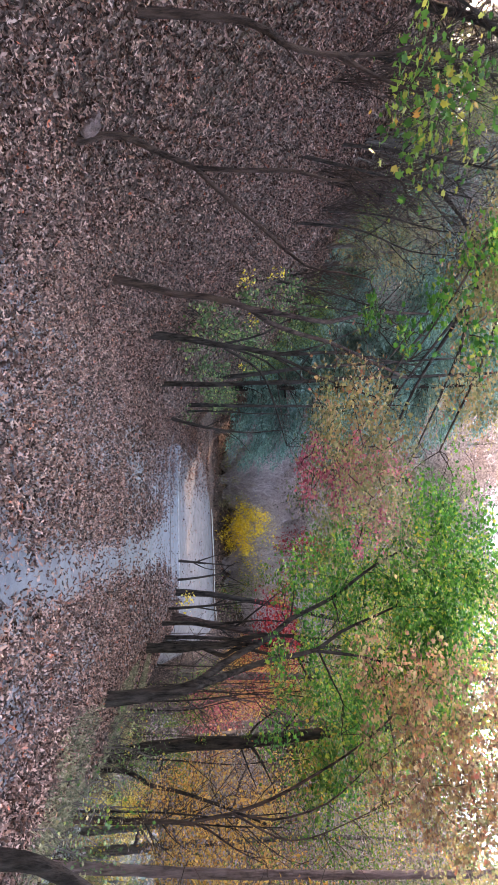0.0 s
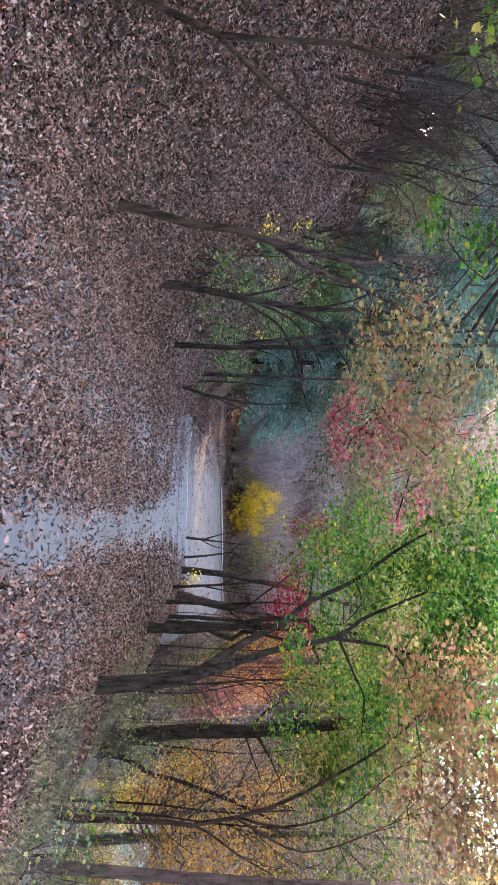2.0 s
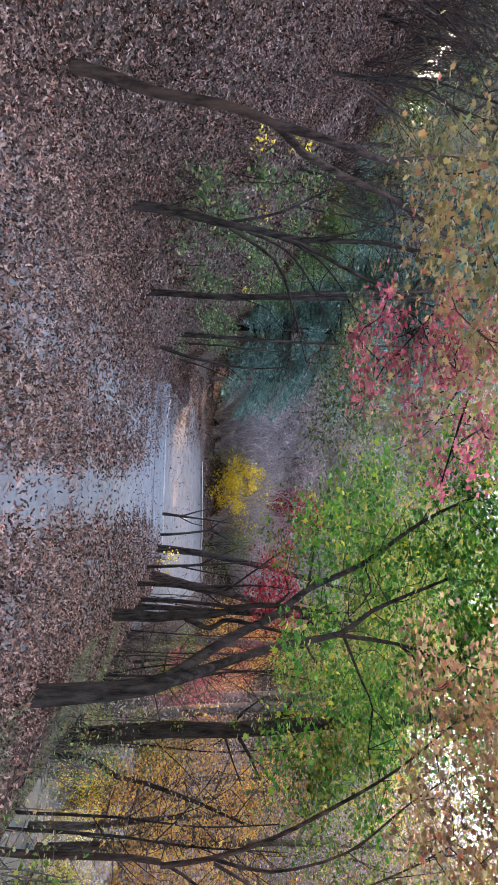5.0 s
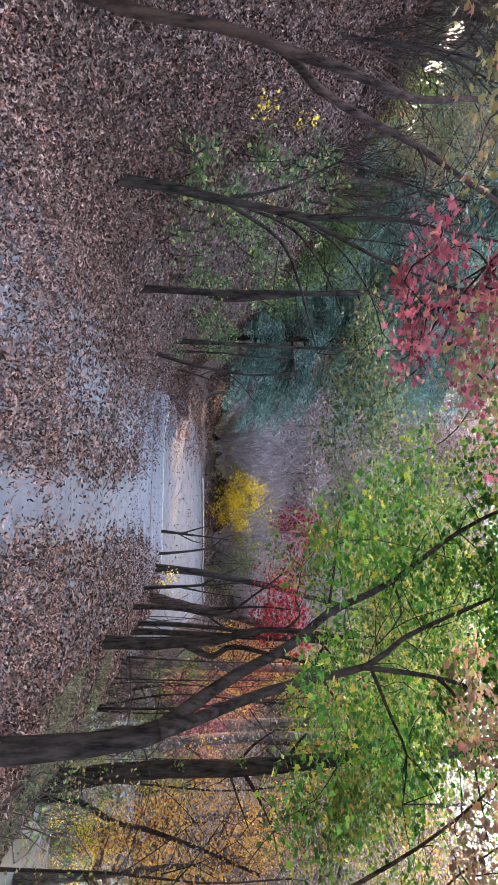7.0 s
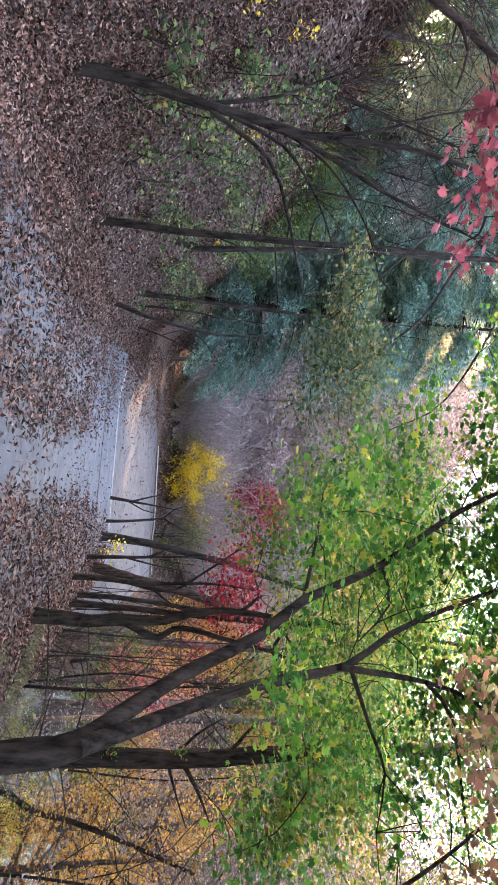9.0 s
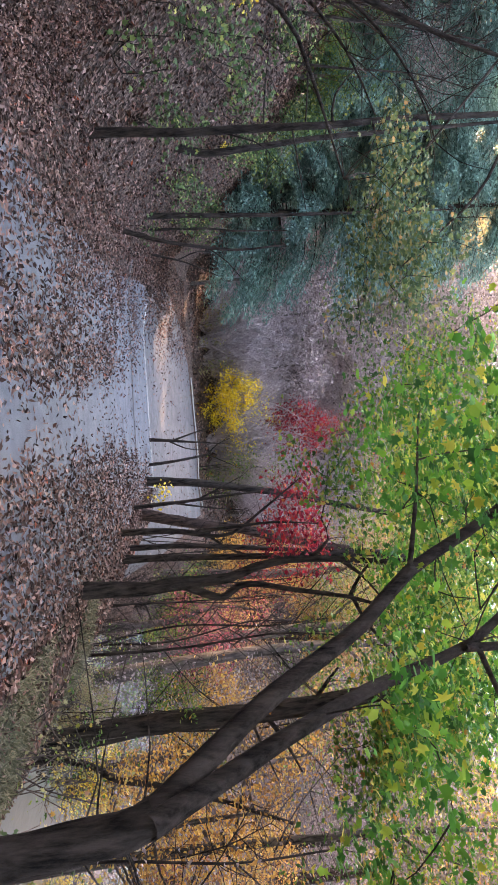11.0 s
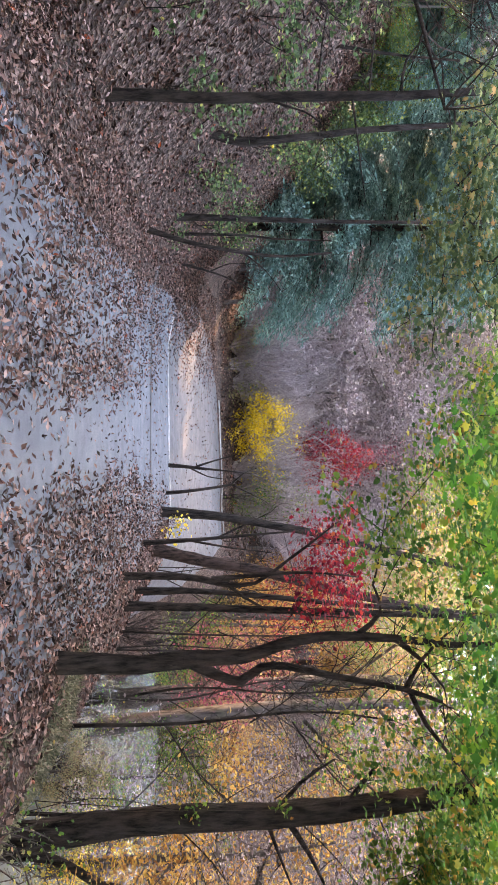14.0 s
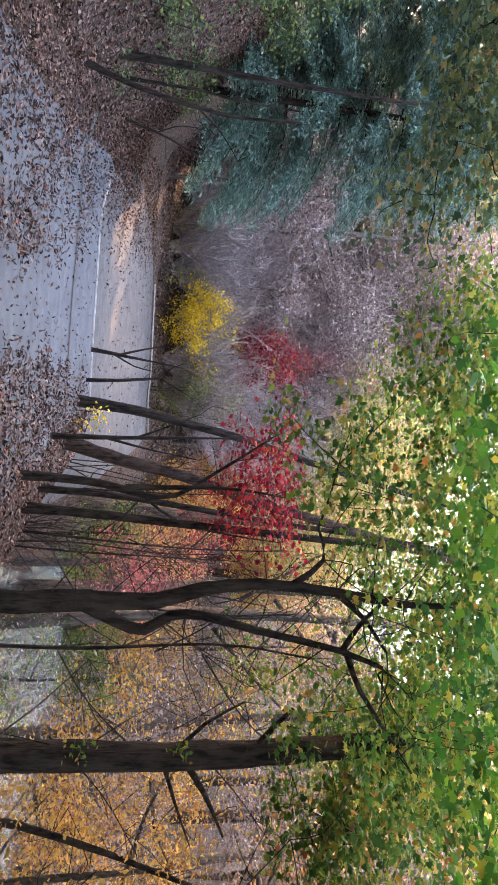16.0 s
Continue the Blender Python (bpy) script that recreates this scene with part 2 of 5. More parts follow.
ty = np.arange(-14, 36.2, 0.4)
tu = np.linspace(0, 1, 15)
TY = ty[:, None] * np.ones((1, 15))
lo = np.interp(ty, [-14, 20, 26, 33, 36], [-2.7, -2.7, -3.0, -4.0, -4.3])
TX = lo[:, None] + (np.minimum(right_edge(ty) - 0.25, 2.9) - lo)[:, None] * tu[None, :]
track = part("road", sheet("road", TX[::-1], TY[::-1], ASPHALT, 0.02), None)
tagged(track, "worn grey asphalt lane half buried in fallen leaves", "road", kind="structure")

fx = np.arange(-5.2, 6.0, 0.3)
near_y = np.interp(fx, [-5.2, -4.2, -3.0, 0, 3, 16], [40, 37, 33.8, 33.25, 33.25, 33.25])
far_y = np.interp(fx, [-5.2, -4.6, -3.6, -2, 1, 5, 16], [40.6, 43.5, 46.2, 47.8, 48.2, 48.4, 48.6])
FX = fx[:, None] * np.ones((1, 22))
FY = near_y[:, None] + (far_y - near_y)[:, None] * np.linspace(0, 1, 22)[None, :]
far_road = part("road", sheet("road_bend", FX, FY, ASPHALT_FAR, 0.03), None)
tagged(far_road, "sunlit dusty asphalt road bending up the slope", "road", kind="structure")


def strip(name, pts, width, tall, material, lift):
    """A low bar that follows the ground along a line of places."""
    p = np.array(pts, float)
    s = np.r_[0, np.cumsum(np.hypot(*np.diff(p, axis=0).T))]
    q = np.linspace(0, s[-1], max(8, int(s[-1] / 0.35)))
    x, y = np.interp(q, s, p[:, 0]), np.interp(q, s, p[:, 1])
    y = y + 0.03 * np.sin(q * 2.3) + 0.02 * np.sin(q * 7.1)
    nx, ny = -np.gradient(y), np.gradient(x)
    n = np.hypot(nx, ny)
    nx, ny = nx / n * width / 2, ny / n * width / 2
    rows = []
    for side, up in ((-1, 0), (-0.85, 1), (0.85, 1), (1, 0)):
        rows.append(np.stack([x + side * nx, y + side * ny, height(x, y) + lift + up * tall], -1))
    v = np.stack(rows, 1).reshape(-1, 3)
    return mesh_of(name, v, grid_faces(len(q), 4), material, False)


crack = part("tar_joint", strip("tar_joint", [(-4.3, 30.6), (-2.7, 29.5), (0, 28.9), (2.2, 28.6)], 0.24, 0.012, TAR, 0.03), track, "dark tar joint across the lane")
kerb = part("kerb", strip("kerb", [(-3.4, 34.3), (-2.6, 33.4), (0, 33.15), (3.2, 33.1)], 0.13, 0.03, STONE, 0.02), None)
tagged(kerb, "low pale stone edging beside the road", "kerb", kind="structure")
kerb_far = part("kerb", strip("kerb_far", [(-1.5, 48.3), (1, 48.6), (5, 48.8), (5.6, 48.9)], 0.07, 0.06, STONE, 0.02), None)
tagged(kerb_far, "low pale stone edging along the road's far side", "kerb", kind="structure")
wx, wy = np.meshgrid(np.array([5.5, 20, 60, 200]), np.array([-200.0, 0, 60, 120, 300]), indexing="ij")
river = part("water", mesh_of("water", np.stack([wx, wy, 0 * wx - 2.0], -1).reshape(-1, 3), grid_faces(4, 5), WATER), None)
tagged(river, "calm pale river reflecting the sky", "river", kind="structure")


# ---- leaves and wood ----
def leaf_shape(kind):
    if kind == "maple":
        a = np.radians([-90, -30, 10, 30, 62, 90, 118, 150, 170, 210])
        r = np.array([0.45, 0.46, 0.22, 0.55, 0.24, 0.6, 0.24, 0.55, 0.22, 0.46])
        v = np.c_[r * np.cos(a), r * np.sin(a), -0.4 * r * r + 0.1 * np.abs(np.cos(a)) * r]
        return v, np.array([[0, 1, 2], [0, 2, 8], [0, 8, 9], [2, 3, 4], [2, 4, 8], [4, 6, 8], [4, 5, 6], [6, 7, 8]])
    if kind == "dry":
        v = np.array([[0, -0.5, 0.1], [0.12, -0.24, 0.22], [0.06, -0.03, 0.03], [0.18, 0.2, 0.2], [0.05, 0.52, 0.28], [-0.15, 0.15, 0.08], [-0.07, -0.05, 0.0], [-0.16, -0.27, 0.2]])
        return v, np.array([[0, 1, 7], [1, 2, 7], [2, 6, 7], [2, 3, 6], [3, 5, 6], [3, 4, 5]])
    if kind == "sprig":
        v = np.array([[0, -0.5, 0], [0.17, 0, 0.06], [0, 0.5, -0.12], [-0.17, 0, 0.06]])
        return v, np.array([[0, 1, 2], [0, 2, 3]])
    if kind == "blade":
        v = np.array([[-0.03, -0.5, 0], [0.03, -0.5, 0], [0.028, 0.05, 0.06], [0, 0.5, -0.06]])
        return v, np.array([[0, 1, 2], [0, 2, 3]])
    if kind == "oval":
        v = np.array([[0, -0.5, 0.06], [0.24, -0.05, 0.1], [0, 0.05, -0.02], [-0.24, -0.05, 0.1], [0.05, 0.5, 0.1]])
        return v, np.array([[0, 1, 2], [0, 2, 3], [1, 4, 2], [2, 4, 3]])
    if kind == "spray":
        v = np.array([[0, -0.5, 0], [0.3, 0.02, 0.1], [0.04, 0.5, -0.08], [-0.3, -0.04, 0.1]])
        return v, np.array([[0, 1, 2], [0, 2, 3]])
    v = np.array([[-0.06, -0.5, 0], [0.06, -0.5, 0], [0.1, 0.1, 0.03], [0, 0.5, -0.08]])
    return v, np.array([[0, 1, 2], [0, 2, 3]])


def scatter(places, sizes, tilt, kind, name, material, heading=None, droop=None):
    """One mesh of leaves at the places, each turned its own way."""
    n = len(places)
    v, f = leaf_shape(kind)
    spin = rng.uniform(0, 2 * np.pi, n) if heading is None else heading
    lean = np.abs(rng.normal(0, tilt, n)) if droop is None else droop
    way = rng.uniform(0, 2 * np.pi, n)
    c, s = np.cos(spin), np.sin(spin)
    flat = np.stack([v[:, 0] * c[:, None] - v[:, 1] * s[:, None], v[:, 0] * s[:, None] + v[:, 1] * c[:, None], np.broadcast_to(v[:, 2], (n, len(v)))], -1)
    k = np.stack([np.cos(way), np.sin(way), 0 * way], -1)[:, None, :]
    cl, sl = np.cos(lean)[:, None, None], np.sin(lean)[:, None, None]
    turned = flat * cl + np.cross(np.broadcast_to(k, flat.shape), flat) * sl + k * (flat * k).sum(-1, keepdims=True) * (1 - cl)
    out = turned * np.asarray(sizes)[:, None, None] + np.asarray(places)[:, None, :]
    faces = f[None] + (np.arange(n) * len(v))[:, None, None]
    return mesh_of(name, out.reshape(-1, 3), faces.reshape(-1, 3), material, kind in ("dry", "oval"))


def smooth_line(pts, step=0.25):
    p = np.array(pts, float)
    if len(p) < 3:
        n = max(2, int(np.linalg.norm(p[-1] - p[0]) / step))
        return p[0] + (p[-1] - p[0]) * np.linspace(0, 1, n + 1)[:, None]
    q = np.r_[[2 * p[0] - p[1]], p, [2 * p[-1] - p[-2]]]
    out = []
    for a, b, c, d in zip(q, q[1:], q[2:], q[3:]):
        n = max(2, int(np.linalg.norm(c - b) / step))
        t = np.linspace(0, 1, n, endpoint=False)[:, None]
        out.append(0.5 * (2 * b + (c - a) * t + (2 * a - 5 * b + 4 * c - d) * t**2 + (3 * b - a - 3 * c + d) * t**3))
    return np.r_[np.concatenate(out), [p[-1]]]


def tube(line, r0, r1, sides=9, rough=0.08, flare=0.0):
    """Vertices and quads of a tapering, slightly knotty stem along the line."""
    line = np.asarray(line, float)
    n = len(line)
    d = np.gradient(line, axis=0)
    d /= np.linalg.norm(d, axis=1, keepdims=True) + 1e-9
    ref = np.array([1.0, 0, 0]) if abs(d[0][2]) > 0.6 else np.array([0, 0, 1.0])
    u = np.cross(d, ref)
    u /= np.linalg.norm(u, axis=1, keepdims=True) + 1e-9
    w = np.cross(d, u)
    s = np.linspace(0, 1, n)
    r = r0 + (r1 - r0) * s**0.85 + flare * r0 * np.exp(-s * n / 2.2)
    a = np.linspace(0, 2 * np.pi, sides, endpoint=False)
    rr = r[:, None] * (1 + rough * rng.normal(0, 1, (n, sides)) * 0.5 + rough * np.sin(a * 2 + rng.uniform(0, 6))[None])
    v = line[:, None] + rr[..., None] * (np.cos(a)[None, :, None] * u[:, None] + np.sin(a)[None, :, None] * w[:, None])
    i, j = np.arange(n - 1)[:, None] * sides, np.arange(sides)[None]
    k = (j + 1) % sides
    f = np.stack([i + j, i + k, i + sides + k, i + sides + j], -1).reshape(-1, 4)
    return v.reshape(-1, 3), f


def joined(tubes):
    tubes = tubes or [tube(np.array([[0, 0, 0], [0, 0, 0.15], [0.02, 0, 0.3]]), 0.008, 0.003, 3, 0)]
    vs, fs, n = [], [], 0
    for v, f in tubes:
        vs.append(v)
        fs.append(f + n)
        n += len(v)
    return np.concatenate(vs), np.concatenate(fs)


def twig_lines(lines, targets, most=70, reach=1.6):
    """Fine twigs that grow out from the wood towards the targets, each from the nearest wood or twig."""
    wood = np.concatenate([l[len(l) // 4:] for l in lines])
    far = np.array([np.linalg.norm(wood - c, axis=1).min() for c in targets])
    out = []
    for k in np.argsort(far)[:: max(1, len(far) // most)]:
        c = targets[k]
        d = np.linalg.norm(wood - c, axis=1)
        if d.min() > reach or d.min() < 0.1:
            continue
        a = wood[d.argmin()]
        l = smooth_line([a, (a + c) / 2 + rng.normal(0, 0.1, 3) * np.linalg.norm(c - a), c], 0.22)
        wood = np.r_[wood, l[1:]]
        out.append(l)
    return out


def clumps(blobs, per_m3, rough=1.0):
    """Places of leaf clumps in a few ellipsoids (centre, radii), uneven and with gaps."""
    out = []
    for c, r in blobs:
        n = max(4, int(per_m3 * 4.19 * r[0] * r[1] * r[2]))
        p = rng.normal(0, 1, (n, 3))
        p /= np.linalg.norm(p, axis=1, keepdims=True)
        p *= rng.uniform(0.15, 1, (n, 1)) ** 0.5
        p = p * np.array(r) * (1 + 0.25 * rough * rng.normal(0, 1, (n, 1))) + np.array(c)
        out.append(p)
    return np.concatenate(out)


def leaves_round(centres, each, spread, size, tilt, kind, name, material):
    n = len(centres) * each
    p = np.repeat(centres, each, 0) + rng.normal(0, 1, (n, 3)) * np.array(spread)
    return scatter(p, size * rng.uniform(0.6, 1.25, n), tilt, kind, name, material)


def tree(name, label, bark, trunk, r0, r1, limbs=(), blobs=(), leaf=None, per_m3=3.0, each=22, size=0.09, spread=(0.28, 0.28, 0.13), kind="maple", tilt=0.7, twigs=14, category="tree", group="", crown_label="", thick_leaf=1.0, coarse=False):
    """A tree on the ground: trunk, limbs [(points, thick, thin)], fine twigs and a leafy crown."""
    base = Vector(trunk[0])
    root = new(name)
    root.location = base
    o = np.array(base)
    step, round_ = (1.3, 7) if coarse else (0.25, 12)
    tl = smooth_line(trunk, step)
    lines = [tl]
    v, f = tube(tl - o, r0, r1, round_, 0.1, 0.22)
    stem = part("trunk", mesh_of("trunk", v, f, bark, True), root)
    for pts, a, b in limbs:
        ll = smooth_line(pts, step)
        lines.append(ll)
        v, f = tube(ll - o, a, b, 4 if coarse else 8, 0.08)
        part("limb", mesh_of("limb", v, f, bark, True), root)
    cents = clumps(blobs, per_m3 * 3.2 * thick_leaf) if blobs else np.zeros((0, 3))
    fine = twig_lines(lines, cents, *((15, 3.0) if coarse else (70, 1.6))) if len(cents) else []
    for ll in lines:
        k = max(1, int(twigs * len(ll) / 40)) if twigs else 0
        for _ in range(k):
            i = rng.integers(len(ll) // 2, len(ll))
            d = rng.normal(0, 1, 3) * np.array([1, 1, 0.5]) + np.array([0, 0, 0.7])
            d /= np.linalg.norm(d)
            ln = rng.uniform(0.35, 1.1)
            p = ll[i]
            fine.append(smooth_line([p, p + d * ln * 0.5 + rng.normal(0, 0.08, 3), p + d * ln + rng.normal(0, 0.2, 3)], 0.3))
    if fine:
        v, f = joined([tube(l - o, 0.008, 0.003, 3, 0.0) for l in fine])
        tagged(part("twig", mesh_of("twig", v, f, bark), stem), kind="stuff")
    if len(cents):
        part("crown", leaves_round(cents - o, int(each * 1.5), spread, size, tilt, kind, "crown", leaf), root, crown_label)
    return tagged(root, label, category, group)


def on_ground(pts, sink=0.08):
    """The same line with its foot let into the ground."""
    x, y, _ = pts[0]
    return [(x, y, ground_z(x, y) - sink), *pts[1:]]


def clear_lane(p):
    """Keep head room along the lane."""
    keep = ~((np.abs(p[:, 0] - 0.2) < 1.1) & (p[:, 2] < 2.7) & (p[:, 1] < 16))
    return p[keep & (p[:, 2] > height(p[:, 0], p[:, 1]) + 0.15)]


def clumps_clear(blobs, per_m3, rough=1.0):
    return clear_lane(clumps_raw(blobs, per_m3, rough))


clumps_raw, clumps = clumps, clumps_clear

# ---- trees on the bank ----
tree("sapling", "leaning dark sapling with bent stem on the leafy bank", BARK_WARM, on_ground([(-5.04, 7.3, 1.31), (-4.96, 7.3, 2.02), (-4.74, 7.3, 2.36), (-4.63, 7.3, 2.72), (-4.64, 7.3, 3.38), (-4.85, 7.3, 3.95)]), 0.05, 0.02,
     [([(-4.62, 7.3, 2.9), (-4.48, 7.3, 3.11), (-4.35, 7.3, 3.37), (-4.21, 7.3, 3.75)], 0.035, 0.012)], [((-4.76, 7.6, 3.87), (0.36, 0.6, 0.31)), ((-4.05, 7.6, 3.72), (0.41, 0.6, 0.31)), ((-4.47, 7.6, 4.25), (0.46, 0.5, 0.26))], OLIVE, 5.0, 24, 0.1, tilt=0.8, twigs=20, group="trees on the bank", crown_label="thin yellow-green leaves")
tree("sapling", "slender crooked sapling forking low above the leaf litter", BARK_WARM, on_ground([(-4.26, 8.3, 0.23), (-4.35, 8.3, 0.45), (-4.37, 8.3, 0.75), (-4.22, 8.3, 1.07), (-4.01, 8.3, 1.52)]), 0.052, 0.032,
     [([(-4.01, 8.3, 1.52), (-3.98, 8.3, 2.02), (-3.98, 8.3, 2.57), (-3.88, 8.3, 2.93), (-3.88, 8.3, 3.42), (-4.01, 8.3, 3.98), (-4.22, 8.3, 4.31)], 0.028, 0.008), ([(-4.01, 8.3, 1.52), (-3.68, 8.3, 1.84), (-3.31, 8.3, 2.24), (-2.93, 8.3, 2.65), (-2.85, 8.3, 3.01), (-2.77, 8.3, 3.33)], 0.03, 0.009)], twigs=26, group="trees on the bank")
tree("tree", "leaning grey-brown tree forking above the leafy bank", BARK_WARM, on_ground([(-4.17, 12.1, 0.23), (-4.06, 12.1, 0.57), (-3.9, 12.1, 1.11), (-3.83, 12.1, 1.72), (-3.65, 12.1, 2.3), (-3.49, 12.4, 2.66), (-3.38, 12.7, 3.19), (-3.3, 13.0, 3.76), (-3.08, 13.3, 4.4), (-2.79, 13.6, 5.21)]), 0.064, 0.022,
     [([(-3.65, 12.1, 2.3), (-3.58, 12.3, 2.98), (-3.55, 12.6, 3.63), (-3.76, 12.9, 4.26), (-3.88, 13.2, 5.0), (-3.92, 13.5, 5.84)], 0.05, 0.015), ([(-3.3, 13.0, 3.76), (-3.05, 13.0, 3.85), (-2.74, 13.0, 3.77)], 0.02, 0.006)], twigs=24, group="trees on the bank")
tree("tree", "dark many-branched tree leaning out from the bank", BARK, on_ground([(-4.42, 16.4, 0.39), (-4.35, 16.4, 1.03), (-4.17, 16.4, 1.94), (-4.08, 16.4, 2.49), (-3.95, 16.4, 3.25), (-3.95, 16.4, 3.88), (-3.96, 16.4, 4.52), (-3.81, 16.4, 5.32), (-3.62, 16.4, 6.35)]), 0.088, 0.018,
     [([(-4.08, 16.4, 2.49), (-3.85, 16.4, 3.26), (-3.43, 16.4, 4.09), (-3.18, 16.4, 4.69), (-2.88, 16.4, 5.51)], 0.05, 0.012), ([(-4.1, 16.4, 2.04), (-3.59, 16.4, 2.78), (-2.96, 16.4, 3.05), (-1.93, 16.4, 3.32)], 0.035, 0.008), ([(-4.06, 16.4, 2.3), (-3.77, 16.4, 2.96), (-3.16, 16.4, 3.42), (-2.54, 16.4, 3.67)], 0.03, 0.008),
      ([(-4.17, 16.4, 1.94), (-4.39, 16.4, 2.86), (-4.82, 16.4, 3.68), (-5.05, 16.4, 4.51)], 0.03, 0.008), ([(-3.95, 16.4, 3.25), (-4.1, 16.4, 4.08), (-4.43, 16.4, 4.91), (-4.66, 16.4, 5.75)], 0.03, 0.008), ([(-4.02, 16.4, 2.86), (-3.57, 16.4, 3.57), (-2.86, 16.4, 4.08), (-2.25, 16.4, 4.27)], 0.025, 0.006)],
     twigs=46, group="trees on the bank")
tree("tree", "tall straight dark trunk rising from the bank foot", BARK, on_ground([(-4.35, 21.4, 0.29), (-4.33, 21.4, 1.11), (-4.3, 21.4, 1.84), (-4.33, 21.4, 3.31), (-4.34, 21.4, 4.36), (-4.4, 21.4, 5.42), (-4.42, 21.4, 6.74), (-4.45, 21.4, 8.72), (-4.61, 21.4, 13.29)]), 0.072, 0.025,
     [([(-4.34, 21.4, 4.36), (-4.83, 21.4, 4.44), (-5.36, 21.4, 4.91)], 0.03, 0.008), ([(-4.31, 21.4, 2.42), (-3.99, 21.4, 3.23), (-3.33, 21.4, 3.14)], 0.018, 0.005), ([(-4.33, 21.4, 3.68), (-3.71, 21.4, 3.75), (-2.89, 21.4, 3.84)], 0.018, 0.005), ([(-4.38, 21.4, 5.04), (-3.87, 21.4, 5.11), (-3.05, 21.4, 4.87)], 0.02, 0.005),
      ([(-4.32, 21.4, 3.2), (-5.02, 21.4, 3.28), (-5.76, 21.4, 3.41)], 0.016, 0.005), ([(-4.34, 21.4, 3.91), (-5.04, 21.4, 3.99), (-5.93, 21.4, 4.08)], 0.016, 0.005)], twigs=30, group="trees on the bank")
tree("tree", "small bent dark tree on the bank", BARK, on_ground([(-5.6, 25.7, 1.7), (-5.43, 25.7, 2.39), (-5.49, 25.7, 3.14), (-5.56, 25.7, 3.89), (-5.68, 25.7, 4.98), (-5.83, 25.7, 7.86), (-6.05, 25.7, 12.47)]), 0.08, 0.02, twigs=20, group="trees on the bank")
tree("sapling", "thin slanting sapling at the foot of the bank", BARK, on_ground([(-4.39, 27.9, 0.35), (-4.08, 27.9, 1.22), (-3.84, 27.9, 2.44), (-3.75, 27.9, 3.31), (-3.82, 27.9, 4.44)]), 0.06, 0.02, [([(-3.84, 27.9, 2.44), (-3.44, 27.9, 2.93), (-2.95, 27.9, 3.3)], 0.02, 0.006)], twigs=16, group="trees on the bank")
tree("sapling", "dark upright sapling on the bank", BARK, on_ground([(-5.13, 29.5, 1.31), (-5.07, 29.5, 2.53), (-5.03, 29.5, 3.55), (-4.98, 29.5, 5.27), (-4.93, 29.5, 9.51)]), 0.08, 0.02, twigs=14, group="trees on the bank")
tree("sapling", "dark upright sapling on the bank", BARK, on_ground([(-5.12, 31.0, 1.56), (-5.08, 31.0, 2.58), (-4.98, 31.0, 3.32), (-4.91, 31.0, 4.96)]), 0.05, 0.02, twigs=14, group="trees on the bank")
tree("sapling", "thin crooked sapling beside the road bend", BARK, on_ground([(-5.28, 35.0, 0.7), (-5.01, 35.0, 1.67), (-4.74, 35.0, 2.37), (-4.38, 35.0, 3.08)]), 0.05, 0.015, [([(-5.01, 35.0, 1.67), (-5.27, 35.0, 2.38), (-5.19, 35.0, 3.28)], 0.025, 0.008)], twigs=14, group="trees on the bank")

